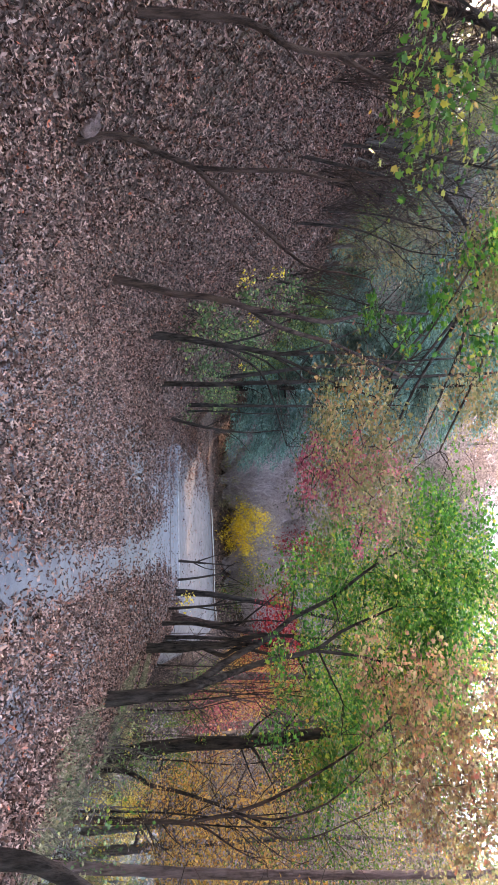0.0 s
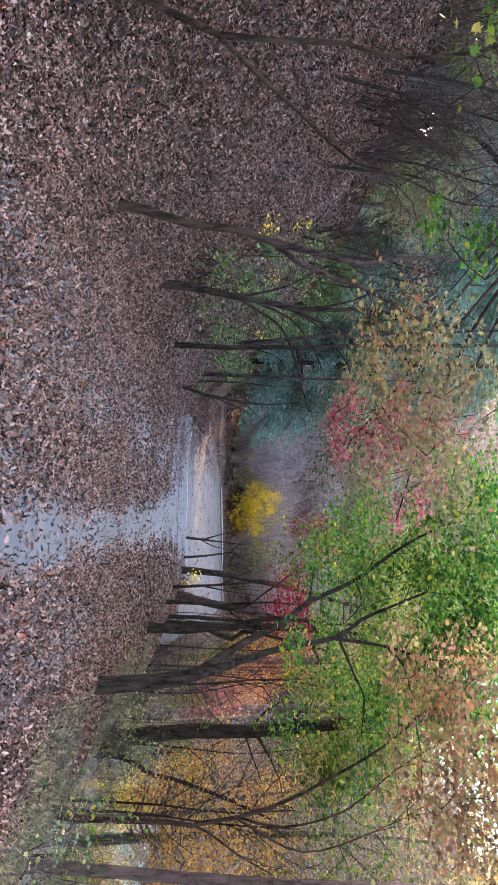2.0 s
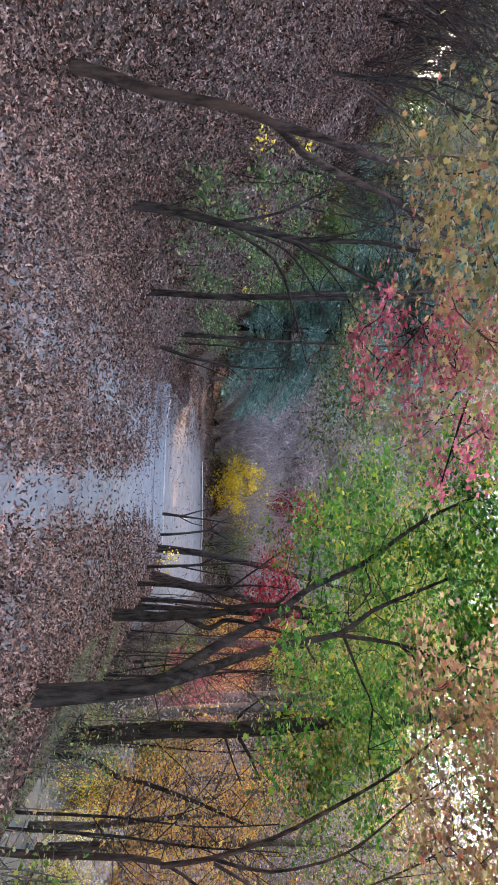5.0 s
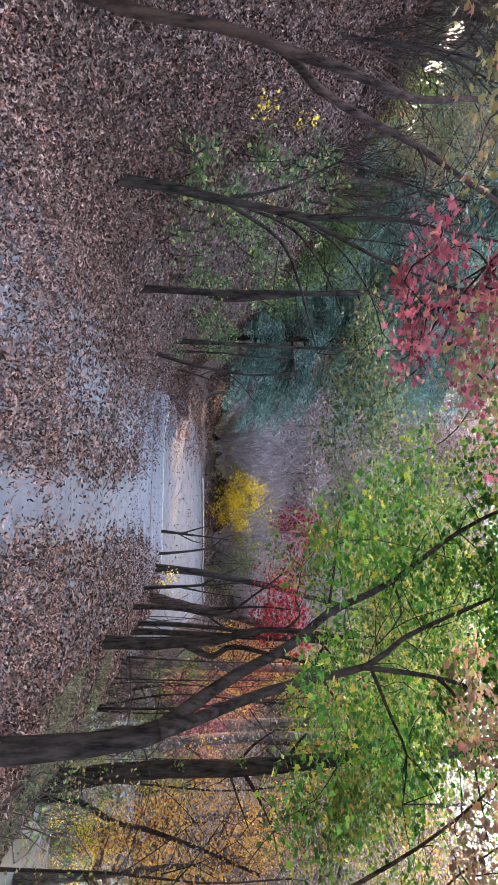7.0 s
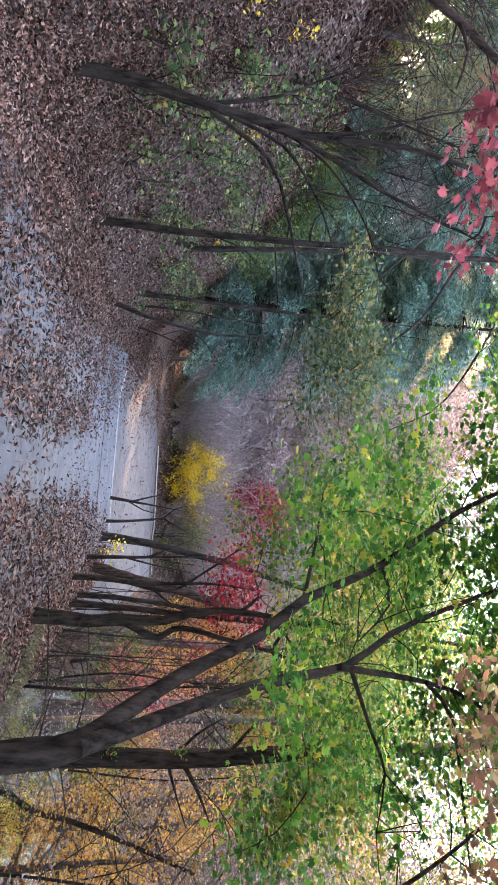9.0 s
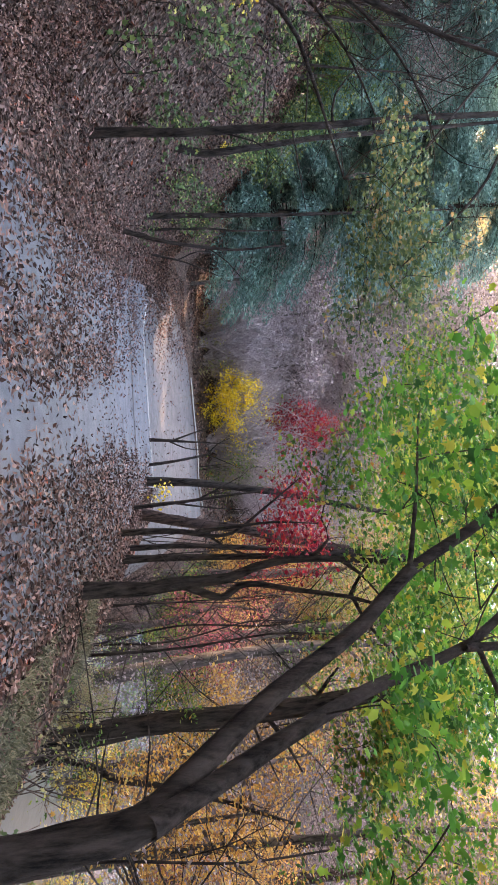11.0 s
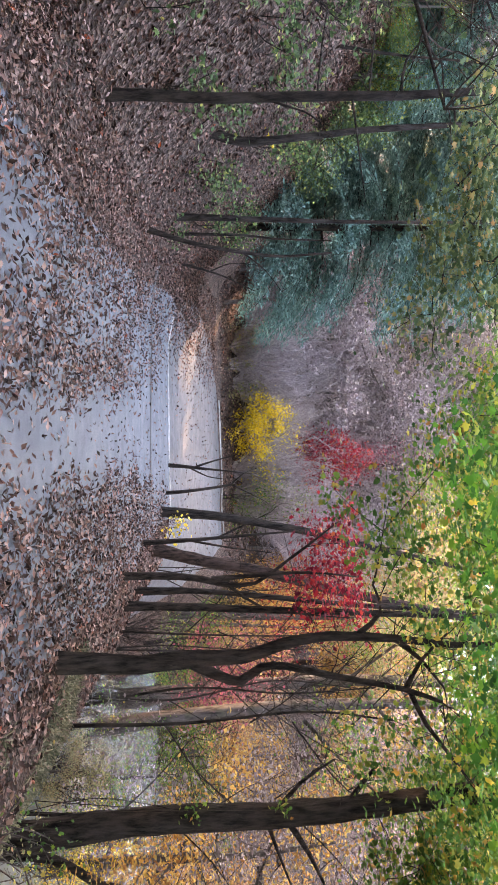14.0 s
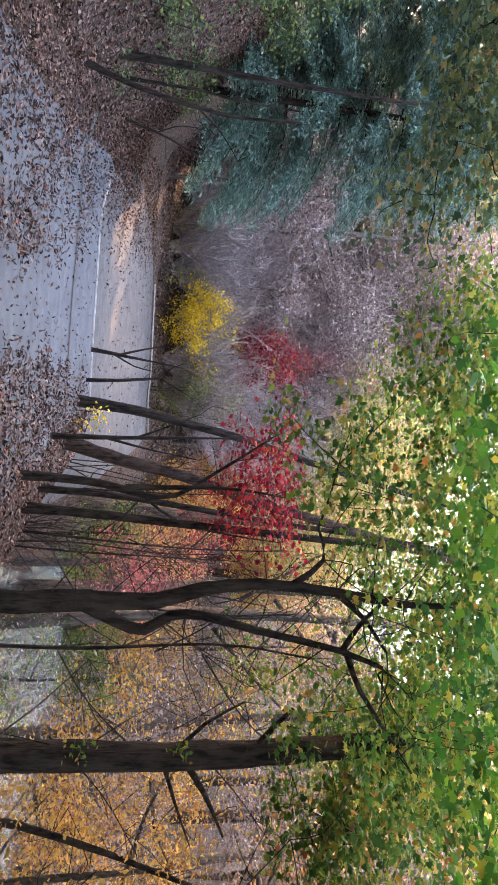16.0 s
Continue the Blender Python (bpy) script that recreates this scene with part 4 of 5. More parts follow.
for x, y, tall, lx in ((-7.0, 9.5, 3.2, 0.25), (-7.6, 11.5, 3.6, 0.2), (-6.9, 13.4, 3.0, 0.3), (-7.8, 14.6, 4.0, 0.2), (-7.2, 17.0, 3.6, 0.25), (-8.2, 18.6, 4.2, 0.15), (-7.0, 20.4, 3.4, 0.3), (-7.6, 24.0, 4.0, 0.2), (-8.0, 27.0, 4.5, 0.2), (-6.6, 7.2, 2.8, 0.3)):
    bare_sapling(x, y, tall, (lx, -0.05), 0.035, "bare thin sapling tangled with twigs on the bank", BARK, 90)
for x, y, tall, lx in ((4.6, 22.6, 5.0, 0.02), (5.2, 25.0, 5.5, -0.03), (4.4, 27.2, 5.0, 0.04), (6.0, 27.8, 6.0, 0.0), (5.6, 30.0, 5.5, 0.03), (6.4, 23.6, 5.5, 0.05), (4.9, 33.0, 5.0, -0.02), (6.2, 19.0, 5.0, 0.06), (5.6, 17.0, 4.5, 0.1), (6.6, 33.5, 6.0, 0.02)):
    bare_sapling(x, y, tall, (lx, 0.0), 0.03, "bare slender sapling above the river", BARK, 40, "river saplings")


# ---- bushes and undergrowth ----
def bush(name, label, blobs, material, per_m3, each, size, kind="oval", stems=5, bark=BARK, spread=(0.2, 0.2, 0.16), category="bush", group="", tilt=0.9, thick=0.02):
    """A shrub: stems from one foot fanning into a leafy head."""
    (cx, cy, cz), (rx, ry, rz) = blobs[0]
    foot = np.array([cx, cy, ground_z(cx, cy) - 0.03])
    root = new(name)
    root.location = Vector(foot)
    cents = clumps(blobs, per_m3)
    tops = cents[rng.permutation(len(cents))[:stems]]
    lines = []
    for p in tops:
        a = foot + rng.normal(0, 0.1, 3) * np.array([1, 1, 0])
        lines.append(smooth_line([a, (a + p) / 2 + rng.normal(0, 0.15, 3), p], 0.3))
    for l in lines:
        v, f = tube(l - foot, thick, 0.006, 5, 0.05)
        part("stem", mesh_of("stem", v, f, bark, True), root)
    fine = twig_lines(lines, cents, 40, 4)
    v, f = joined([tube(l - foot, 0.008, 0.003, 3, 0) for l in fine])
    tagged(part("twig", mesh_of("twig", v, f, bark), root), kind="stuff")
    part("foliage", leaves_round(cents - foot, each, spread, size, tilt, kind, "foliage", material), root)
    return tagged(root, label, category, group)


bush("bush", "bright yellow autumn bush beyond the road", [((-0.68, 50.0, 3.59), (0.53, 0.7, 0.59)), ((-1.26, 50.0, 4.37), (0.44, 0.6, 0.71)), ((-0.95, 50.0, 5.08), (0.47, 0.6, 0.59)), ((0.03, 50.0, 4.05), (0.53, 0.8, 0.77)), ((-0.07, 50.0, 5.06), (0.41, 0.6, 0.41)), ((0.85, 50.0, 3.27), (0.47, 0.6, 0.41)), ((1.04, 50.0, 4.27), (0.41, 0.7, 0.65)), ((0.19, 50.0, 2.75), (0.41, 0.5, 0.35))], YELLOW, 16.0, 34, 0.17, spread=(0.24, 0.24, 0.2), stems=6)
bush("bush", "dull yellow bush thinning beside a brighter one", [((-0.01, 51.0, 5.39), (0.91, 1.0, 1.06)), ((2.4, 51.0, 4.44), (1.21, 1.0, 0.91))], YELLOW, 5.0, 22, 0.16, spread=(0.35, 0.35, 0.3))
bush("bush", "olive bush with thinning leaves beyond the road", [((3.45, 49.0, 4.57), (1.15, 1.2, 1.15)), ((4.56, 49.0, 3.11), (1.15, 1.0, 0.86)), ((3.77, 49.0, 6.01), (1.15, 1.0, 1.15))], OLIVE, 2.6, 22, 0.15, spread=(0.35, 0.35, 0.3))
bush("bush", "deep crimson bush under the trees", [((0.98, 53.0, 8.14), (0.95, 1.2, 1.59)), ((1.97, 53.0, 9.42), (0.95, 1.0, 1.27)), ((2.25, 53.0, 7.47), (0.95, 1.0, 1.27))], CRIMSON, 7.0, 30, 0.18, spread=(0.35, 0.35, 0.35))
bush("bush", "red maple sapling beyond the river bank", [((4.42, 34.0, 4.6), (0.68, 1.0, 0.77)), ((5.08, 34.0, 3.72), (0.68, 1.0, 0.85)), ((5.48, 34.0, 5.28), (1.02, 1.2, 0.85)), ((6.13, 34.0, 4.22), (0.85, 1.0, 0.85))], CRIMSON, 5.0, 26, 0.11, spread=(0.3, 0.3, 0.25))
bush("bush", "small scarlet shrub beyond the road", [((5.03, 51.0, 6.53), (0.42, 0.6, 1.06))], CRIMSON, 7.0, 24, 0.13, spread=(0.2, 0.2, 0.2))
bush("bush", "red-leaved sapling against the pale woods", [((1.42, 55.0, 12.2), (0.83, 0.8, 1.33)), ((2.83, 55.0, 14.93), (1.0, 0.8, 1.67)), ((4.5, 55.0, 13.52), (0.83, 0.8, 1.33))], RED, 4.0, 24, 0.14, spread=(0.3, 0.3, 0.25))
for x, y, s in ((-3.5, 56, 1.0), (-1.2, 58, 1.2), (-6.0, 57, 1.1), (1.2, 60, 1.1), (-2.5, 63, 1.5), (3.2, 62, 1.2), (-8, 64, 1.5), (5.5, 58, 1.0), (-5, 69, 1.7), (1.5, 70, 1.8)):
    z = ground_z(x, y)
    bush("bush", "bare grey-purple brush with fine twigs", [((x, y, z + 1.6 * s), (1.6 * s, 1.5, 1.5 * s)), ((x + 0.7, y, z + 3.2 * s), (1.3 * s, 1.2, 1.2 * s))], BRUSHY, 2.4, 22, 0.3, "needle", 10, BARK_GREY, (0.35, 0.35, 0.35), group="grey brush")
for x, y, s in ((-4.9, 17.6, 1.0), (-5.3, 18.8, 1.2), (-4.8, 19.6, 0.9), (-5.6, 20.5, 1.1), (-5.0, 22.6, 1.1), (-5.4, 24.2, 1.1), (-5.2, 26.5, 1.0), (-5.6, 28.4, 1.2), (-6.0, 22.5, 1.2), (-6.3, 25, 1.3), (-4.75, 29.5, 0.7), (-5.0, 16.6, 0.9), (-5.9, 18.2, 1.1), (-6.6, 20.2, 1.3), (-6.9, 23.4, 1.4), (-6.4, 28, 1.4), (-5.5, 31, 1.2), (-6.2, 33, 1.3), (-7.2, 30.5, 1.4), (-6.4, 36, 1.2), (-8.6, 32.5, 1.8), (-9.3, 33.8, 2.0), (-8.2, 34.6, 1.8), (-9.8, 32.2, 2.0)):
    z = ground_z(x, y)
    bush("shrub", "low green shrub with yellowing leaves on the bank", [((x, y, z + 0.4 * s), (0.5 * s, 0.6 * s, 0.35 * s)), ((x + 0.2, y - 0.2, z + 0.65 * s), (0.35 * s, 0.4 * s, 0.3 * s))], SHRUB, 24, 12, 0.1, "maple", 5, BARK, (0.14, 0.14, 0.1), "shrub", "green shrubs", thick=0.01)
for x, y in ((-6.3, 17.9), (-5.9, 20.4), (-6.2, 27.5), (-5.7, 16.4)):
    z = ground_z(x, y)
    bush("sprig", "yellow-leaved seedling sprouting from the leaf litter", [((x, y, z + 0.55), (0.16, 0.2, 0.28))], YELLOW, 120, 9, 0.07, "maple", 3, BARK, (0.08, 0.08, 0.07), "seedling", "yellow seedlings", thick=0.006)
bush("sprig", "bright yellow sprig hanging beside a dark trunk", [((2.38, 30.0, 0.75), (0.14, 0.15, 0.35)), ((2.66, 30.0, 0.54), (0.14, 0.15, 0.28))], YELLOW, 60, 10, 0.09, "maple", 3, BARK, (0.1, 0.1, 0.1), "seedling", thick=0.008)
for k, (x, y) in enumerate(((3.1, 13.4), (3.5, 14.6), (3.3, 16.0), (3.9, 15.2), (3.6, 17.6), (4.0, 13.2), (2.9, 9.5), (3.2, 11.0), (3.0, 8.2), (4.3, 12.2), (4.6, 18.0), (4.9, 19.6), (5.0, 15.0), (4.5, 23.4), (4.9, 10.2), (5.4, 21.0))):
    z = ground_z(x, y)
    bush("shrub", "straggly weeds and seedlings on the river bank", [((x, y, z + 0.3), (0.5, 0.6, 0.3)), ((x + 0.3, y, z + 0.75), (0.3, 0.4, 0.35))], (SHRUB, OLIVE, TAN)[k % 3], 20, 10, 0.055, "maple", 6, BARK_GREY, (0.16, 0.16, 0.12), "shrub", "bank weeds", thick=0.008)


# ---- bare brush of fine branching twigs ----
TWIG_GREY = bark_material("grey_twig", (0.14, 0.11, 0.12), (0.36, 0.3, 0.31))


def twig_bush(label, places, bark, tall, thick, stems, group):
    """A bare shrub of forking stems, built once and copied over the places (x, y, scale)."""
    tubes, finest = [], []
    for _ in range(stems):
        d = np.array([rng.normal(0, 0.42), rng.normal(0, 0.42), 1.0])
        a = np.array([rng.normal(0, 0.12), rng.normal(0, 0.12), -0.1])
        ln = tall * rng.uniform(0.6, 1.0)
        line = smooth_line([a, a + d * ln * 0.4 + rng.normal(0, 0.08, 3) * tall * 0.3, a + d * ln * np.array([1.25, 1.25, 1])], tall / 6)
        tubes.append(tube(line, thick, thick * 0.3, 4, 0))
        for _ in range(6):
            p = line[rng.integers(len(line) // 4, len(line))]
            e = d * 0.8 + rng.normal(0, 0.5, 3)
            l2 = smooth_line([p, p + e * ln * 0.16 + rng.normal(0, 0.03, 3) * tall, p + e * ln * 0.34], tall / 6)
            finest.append(tube(l2, thick * 0.45, thick * 0.18, 3, 0))
            for _ in range(3):
                q = l2[rng.integers(1, len(l2))]
                g = e + rng.normal(0, 0.6, 3)
                finest.append(tube(np.array([q, q + g * ln * 0.08 + rng.normal(0, 0.01, 3) * tall, q + g * ln * 0.17]), thick * 0.26, thick * 0.12, 3, 0))
    first = new("bare_bush")
    v, f = joined(tubes)
    stem = tagged(part("stem", mesh_of("stem", v, f, bark, True), first), kind="stuff")
    v, f = joined(finest)
    tagged(part("twig", mesh_of("twig", v, f, bark), stem), kind="stuff")
    tagged(first, label, "bush", group)
    for k, (x, y, sc) in enumerate(places):
        m = pose(x, y, ground_z(x, y), 0, 0, 137 * k) @ Matrix.Diagonal((sc, sc, sc, 1))
        if k:
            copy_thing(first, m)
        else:
            first.matrix_basis = m


def stand(n, x0, x1, y0, y1, s0=0.8, s1=1.25):
    return [(rng.uniform(x0, x1), rng.uniform(y0, y1), rng.uniform(s0, s1)) for _ in range(n)]


twig_bush("dark bare shrub of forking stems on the bank top", [(-7.5, 14.9, 1.0), (-7.7, 17.8, 1.0), (-7.2, 11.6, 0.8), (-7.6, 9.3, 0.9), (-8.2, 13.0, 1.1), (-8.0, 16.4, 1.0), (-8.6, 19.6, 1.2), (-7.5, 21.5, 1.0), (-9.4, 11.0, 1.2), (-9.2, 15.4, 1.2), (-8.2, 24.5, 1.1), (-9.6, 18.2, 1.3), (-7.3, 7.4, 0.8), (-8.8, 8.4, 1.0)], BARK_WARM, 2.2, 0.02, 9, "bare bank shrubs")
twig_bush("bare grey shrub of fine twigs on the hill", stand(15, -15, -9, 6, 36, 0.9, 1.4), BARK_GREY, 2.6, 0.016, 12, "grey hill shrubs")
twig_bush("bare grey-purple brush of fine pale twigs", stand(30, -6, 6, 51.5, 57, 0.7, 1.1) + stand(34, -8, 8, 57, 66, 1.0, 1.6) + stand(34, -10, 10, 66, 80, 1.4, 2.2) + stand(34, -14, 10, 80, 98, 2.0, 3.0) + stand(12, -13, -5, 50, 62, 0.8, 1.3), TWIG_GREY, 3.4, 0.06, 34, "grey brush")
twig_bush("bare tangled brush on the river bank", stand(10, 4.6, 7.6, 20, 34, 0.5, 0.9) + stand(5, 5.2, 7.6, 12, 20, 0.4, 0.7), BARK, 2.6, 0.016, 12, "river brush")
for x, y, sc in ((-3.2, 49.8, 0.8), (-2.3, 50.6, 1.0), (-4.4, 50.4, 0.9), (-1.9, 49.3, 0.6), (-5.4, 50.2, 1.0)):
    z = ground_z(x, y)
    bush("bush", "pale yellow-green sapling on the slope above the road", [((x, y, z + 0.9 * sc), (0.6 * sc, 0.5, 0.5 * sc)), ((x - 0.2, y, z + 1.7 * sc), (0.45 * sc, 0.4, 0.4 * sc))], TAN, 8.0, 16, 0.12, "maple", 4, BARK_GREY, (0.2, 0.2, 0.15), group="slope saplings", thick=0.012)

for z in (1.3, 2.55):
    bush("sprig", "green sprout growing from a ridged trunk", [((5.36, 21.38, z), (0.12, 0.08, 0.14))], OLIVE, 120, 9, 0.07, "maple", 2, BARK, (0.07, 0.06, 0.07), "seedling", "trunk sprouts", thick=0.006)


def boulder(x, y, size, label):
    bm = bmesh.new()
    bmesh.ops.create_icosphere(bm, subdivisions=3, radius=1)
    for v in bm.verts:
        n = noise.noise(v.co * 1.6) * 0.35 + noise.noise(v.co * 4) * 0.1
        v.co = Vector((v.co.x * size[0], v.co.y * size[1], v.co.z * size[2])) * (1 + n)
    me = bpy.data.meshes.new("stone")
    bm.to_mesh(me)
    bm.free()
    me.materials.append(BARK_PALE)
    ob = new("stone", me)
    ob.matrix_world = pose(x, y, ground_z(x, y) + size[2] * 0.4, 0, 25, 40)
    return tagged(ob, label, "stone")


boulder(-4.45, 8.25, (0.17, 0.13, 0.1), "pale weathered stone beside a sapling's foot")
gx_, gy_ = rng.uniform(2.0, 4.0, 26000), rng.uniform(5.5, 21, 26000)
gx_ = gx_ + np.interp(gy_, [10, 13, 21], [0, 0.4, 0.8])
tuft = (np.sin(2.1 * gx_ + 0.9 * gy_) + np.sin(1.3 * gy_) + rng.normal(0, 0.5, 26000)) > 0.1
gx_, gy_ = gx_[tuft], gy_[tuft]
grass = scatter(np.stack([gx_, gy_, height(gx_, gy_) + 0.05], -1), rng.uniform(0.1, 0.22, len(gx_)), 0.3, "blade", "verge_grass", GRASSY, droop=rng.uniform(0.5, 1.5, len(gx_)))
tagged(part("verge_grass", grass, None), "straggly green grass along the verge", "grass", kind="stuff")


# ---- evergreen and woods in the distance ----
def hemlock(x, y, tall, wide, low):
    z = ground_z(x, y)
    root = new("hemlock")
    root.location = (x, y, z - 0.2)
    v, f = tube(smooth_line([(0, 0, 0), (0.1, 0, tall / 2), (0, 0.1, tall)], 0.8), 0.15, 0.03, 9, 0.05, 0.1)
    part("trunk", mesh_of("trunk", v, f, BARK, True), root)
    places, turn, boughs = [], [], []
    for _ in range(int(tall * 13)):
        h = low + (tall - low) * rng.uniform(0, 1) ** 1.2
        reach = wide * (1 - ((h - low) / (tall - low)) ** 2.6) * rng.uniform(0.6, 1.1) + 0.3
        a = rng.uniform(0, 2 * np.pi)
        s = np.linspace(0, 1, 5)
        line = np.stack([np.cos(a) * reach * s, np.sin(a) * reach * s, h + 0.2 * s * reach - 0.5 * s**2 * reach], -1)
        boughs.append(tube(line, 0.03, 0.006, 4, 0))
        m = int(120 * reach)
        q = rng.uniform(0.15, 1, m)
        p = np.stack([np.interp(q, s, line[:, i]) for i in range(3)], -1) + rng.normal(0, 1, (m, 3)) * np.array([0.22, 0.22, 0.1]) - np.array([0, 0, 0.12])
        places.append(p)
        turn.append(a - np.pi / 2 + rng.normal(0, 0.7, m))
    p, a = np.concatenate(places), np.concatenate(turn)
    v, f = joined(boughs)
    tagged(part("bough", mesh_of("bough", v, f, BARK), root), kind="stuff")
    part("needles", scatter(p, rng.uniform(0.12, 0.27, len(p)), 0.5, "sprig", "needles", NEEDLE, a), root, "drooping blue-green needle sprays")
    return tagged(root, "tall dark blue-green hemlock with drooping boughs", "evergreen tree", "hemlocks")


# the last one, hidden behind the rest, is added to shade the road bend
for x, y, tall, wide, low in ((-7.7, 39.5, 23, 4.2, 1.2), (-12.0, 38, 22, 3.8, 1.0), (-15.5, 42, 22, 4.0, 1.5), (-12.0, 31.5, 17, 3.4, 0.6), (-14.5, 25.5, 17, 3.6, 0.6), (-10.4, 44.4, 20, 2.0, 3.0)):
    hemlock(x, y, tall, wide, low)


def woodland_tree(tall, wide, low):
    """A forest tree to be copied: trunk, limbs and a loose crown."""
    o = np.zeros(3)
    top = np.array([rng.normal(0, 0.5), rng.normal(0, 0.5), tall])
    trunk = [(0, 0, -0.3), tuple(top * 0.35 + rng.normal(0, 0.15, 3)), tuple(top * 0.7 + rng.normal(0, 0.2, 3)), tuple(top)]
    limbs, blobs = [], []
    for i in range(9):
        h = tall * rng.uniform(low, 0.85)
        a = i * 2.4 + rng.uniform(-0.4, 0.4)
        ln = wide * rng.uniform(0.6, 1.05) * (1.15 - h / tall * 0.6)
        e = np.array([math.cos(a) * ln, math.sin(a) * ln, h + ln * rng.uniform(0.25, 0.7)])
        limbs.append(([(0, 0, h), tuple(e * 0.55 + np.array([0, 0, h * 0.42])), tuple(e)], 0.07, 0.015))
        blobs.append((tuple(e), (wide * 0.36, wide * 0.36, tall * 0.09)))
        blobs.append((tuple(e * 0.6 + np.array([0, 0, h * 0.3])), (wide * 0.3, wide * 0.3, tall * 0.07)))
    blobs.append((tuple(top), (wide * 0.5, wide * 0.5, tall * 0.1)))
    return trunk, limbs, blobs


def woods(material, label, places, bark, tall, wide, per_m3, each=15, size=0.3, low=0.3):
    """One forest tree built, then copied over the places (x, y, scale)."""
    global clumps
    trunk, limbs, blobs = woodland_tree(tall, wide, low)
    kept, clumps = clumps, clumps_raw
    first = tree("thicket" if low < 0.1 else "tree", label, bark, trunk, 0.2, 0.05, limbs, blobs, material, per_m3 * 0.5, int(each * 1.5), size * 0.85, (0.55, 0.55, 0.36), "spray", 0.8, 0, "bush" if low < 0.1 else "tree", "thickets" if low < 0.1 else "woodland trees", coarse=True)
    clumps = kept
    for k, (x, y, s) in enumerate(places):
        m = pose(x, y, ground_z(x, y) - 0.1 - (0.9 * s if low < 0.1 else 0), 0, 0, 137 * k)
        if k:
            copy_thing(first, m @ Matrix.Diagonal((s, s, s, 1)))
    x, y, s = places[0]
    first.matrix_basis = pose(x, y, ground_z(x, y) - 0.1) @ Matrix.Diagonal((s, s, s, 1))


woods(ORANGE, "tall woodland tree in orange leaf across the river", stand(9, 27, 42, 12, 60, 1.5, 2.1) + stand(5, 8, 30, 66, 84), BARK_WARM, 13, 4.2, 0.65)
woods(RUST, "woodland tree in rust-brown leaf across the river", stand(9, 26, 40, 6, 62, 1.5, 2.1) + stand(5, 8, 28, 65, 86), BARK_WARM, 14, 4.4, 0.6)
woods(OLIVE, "woodland tree in yellow-green leaf", stand(7, 27, 44, 10, 64, 1.5, 2.1) + stand(5, 6, 28, 68, 90), BARK, 15, 4.2, 0.6)
woods(TAN, "woodland tree with thin tan leaves", stand(8, 28, 56, -6, 56, 1.5, 2.1) + stand(12, -20, 14, 70, 96, 0.9, 1.4) + stand(5, -30, -14, 55, 80), BARK_GREY, 16, 4.6, 0.5)
woods(BRUSHY, "bare grey woodland tree with fine twigs", stand(14, -20, 14, 66, 92, 0.9, 1.4) + stand(4, -22, -13, 18, 46, 0.5, 0.7) + stand(6, -15, -6, 50, 58, 0.5, 0.7) + stand(6, -20, -9.5, 4, 18, 0.5, 0.7), BARK_GREY, 15, 4.0, 0.6, 14, 0.4)
woods(OLIVE, "leafy yellow-green tree at the water's edge", [(9.0, 33.5, 1.3), (7.6, 42, 1.35), (10.4, 20, 1.0)], BARK_GREY, 15, 4.6, 1.3, 25, 0.12, 0.3)
woods(TAN, "tan-leaved tree at the water's edge", [(11, 16, 1.0), (9.4, 11, 0.95), (9.8, 38, 1.5)], BARK_GREY, 15, 4.6, 1.2, 25, 0.12, 0.3)
woods(RUST, "rust-leaved tree at the water's edge", [(11.5, 14, 1.0), (10.5, 8.5, 1.0), (15, 19, 1.1)], BARK_GREY, 15, 4.4, 1.0, 25, 0.11, 0.25)
woods(BRUSHY, "bare grey tree hazy with twigs at the water's edge", [(9.6, 17.5, 0.8), (8.8, 23, 0.75), (12, 25, 1.0), (10, 29, 0.9), (13, 14, 0.9)], BARK_GREY, 14, 4.0, 1.0, 20, 0.14, 0.15)
woods(YELLOW, "low golden bush glowing at the water's edge", [(8.6, 26, 0.3), (9.4, 20.5, 0.28), (10.5, 30, 0.36), (9.8, 23.6, 0.3), (9.0, 15, 0.24)], BARK_GREY, 7, 3.2, 1.3, 16, 0.16, 0.05)
woods(BRUSHY, "tall bare grey tree behind the road bend", [(-6.5, 60, 1.3), (-2, 66, 1.5), (3, 62, 1.4), (0.5, 72, 1.5), (-5, 72, 1.5)], BARK_GREY, 16, 4.2, 1.2, 20, 0.2, 0.2)
woods(BRUSHY, "slender grey tree among brush on the hill", [(-13, 27, 0.6), (-15, 31, 0.7), (-12.5, 23, 0.55), (-16, 24, 0.7), (-14, 19, 0.6), (-17, 36, 0.8), (-12, 15, 0.5), (-11.5, 31, 0.55)], BARK_GREY, 15, 4.2, 1.3, 20, 0.16, 0.12)
woods(OLIVE, "low green thicket on the hill above the bank", [(-9.6, 21, 0.32), (-10.4, 24.5, 0.36), (-9.2, 27.5, 0.3), (-11, 18, 0.36), (-9.8, 32, 0.4)], BARK_GREY, 7, 3.4, 1.2, 18, 0.14, 0.05)
woods(TAN, "tan brush below the lane beside the river", [(6.2, 10.5, 0.22), (6.6, 15.5, 0.22), (7.0, 26.5, 0.2)], BARK_GREY, 7, 3.6, 2.4, 16, 0.2, 0.02)
woods(ORANGE, "small tree in pale orange leaf on the river bank", [(9.5, 27, 0.75), (8.6, 44, 0.7), (7.8, 22, 0.55), (8.5, 18, 0.7), (8.0, 13, 0.7), (7.5, 9, 0.6)] + stand(8, 21, 25, 8, 56, 0.6, 0.8) + stand(7, 9, 26, 56, 62, 0.6, 0.8), BARK_GREY, 9, 3.2, 1.0, 16, 0.2)
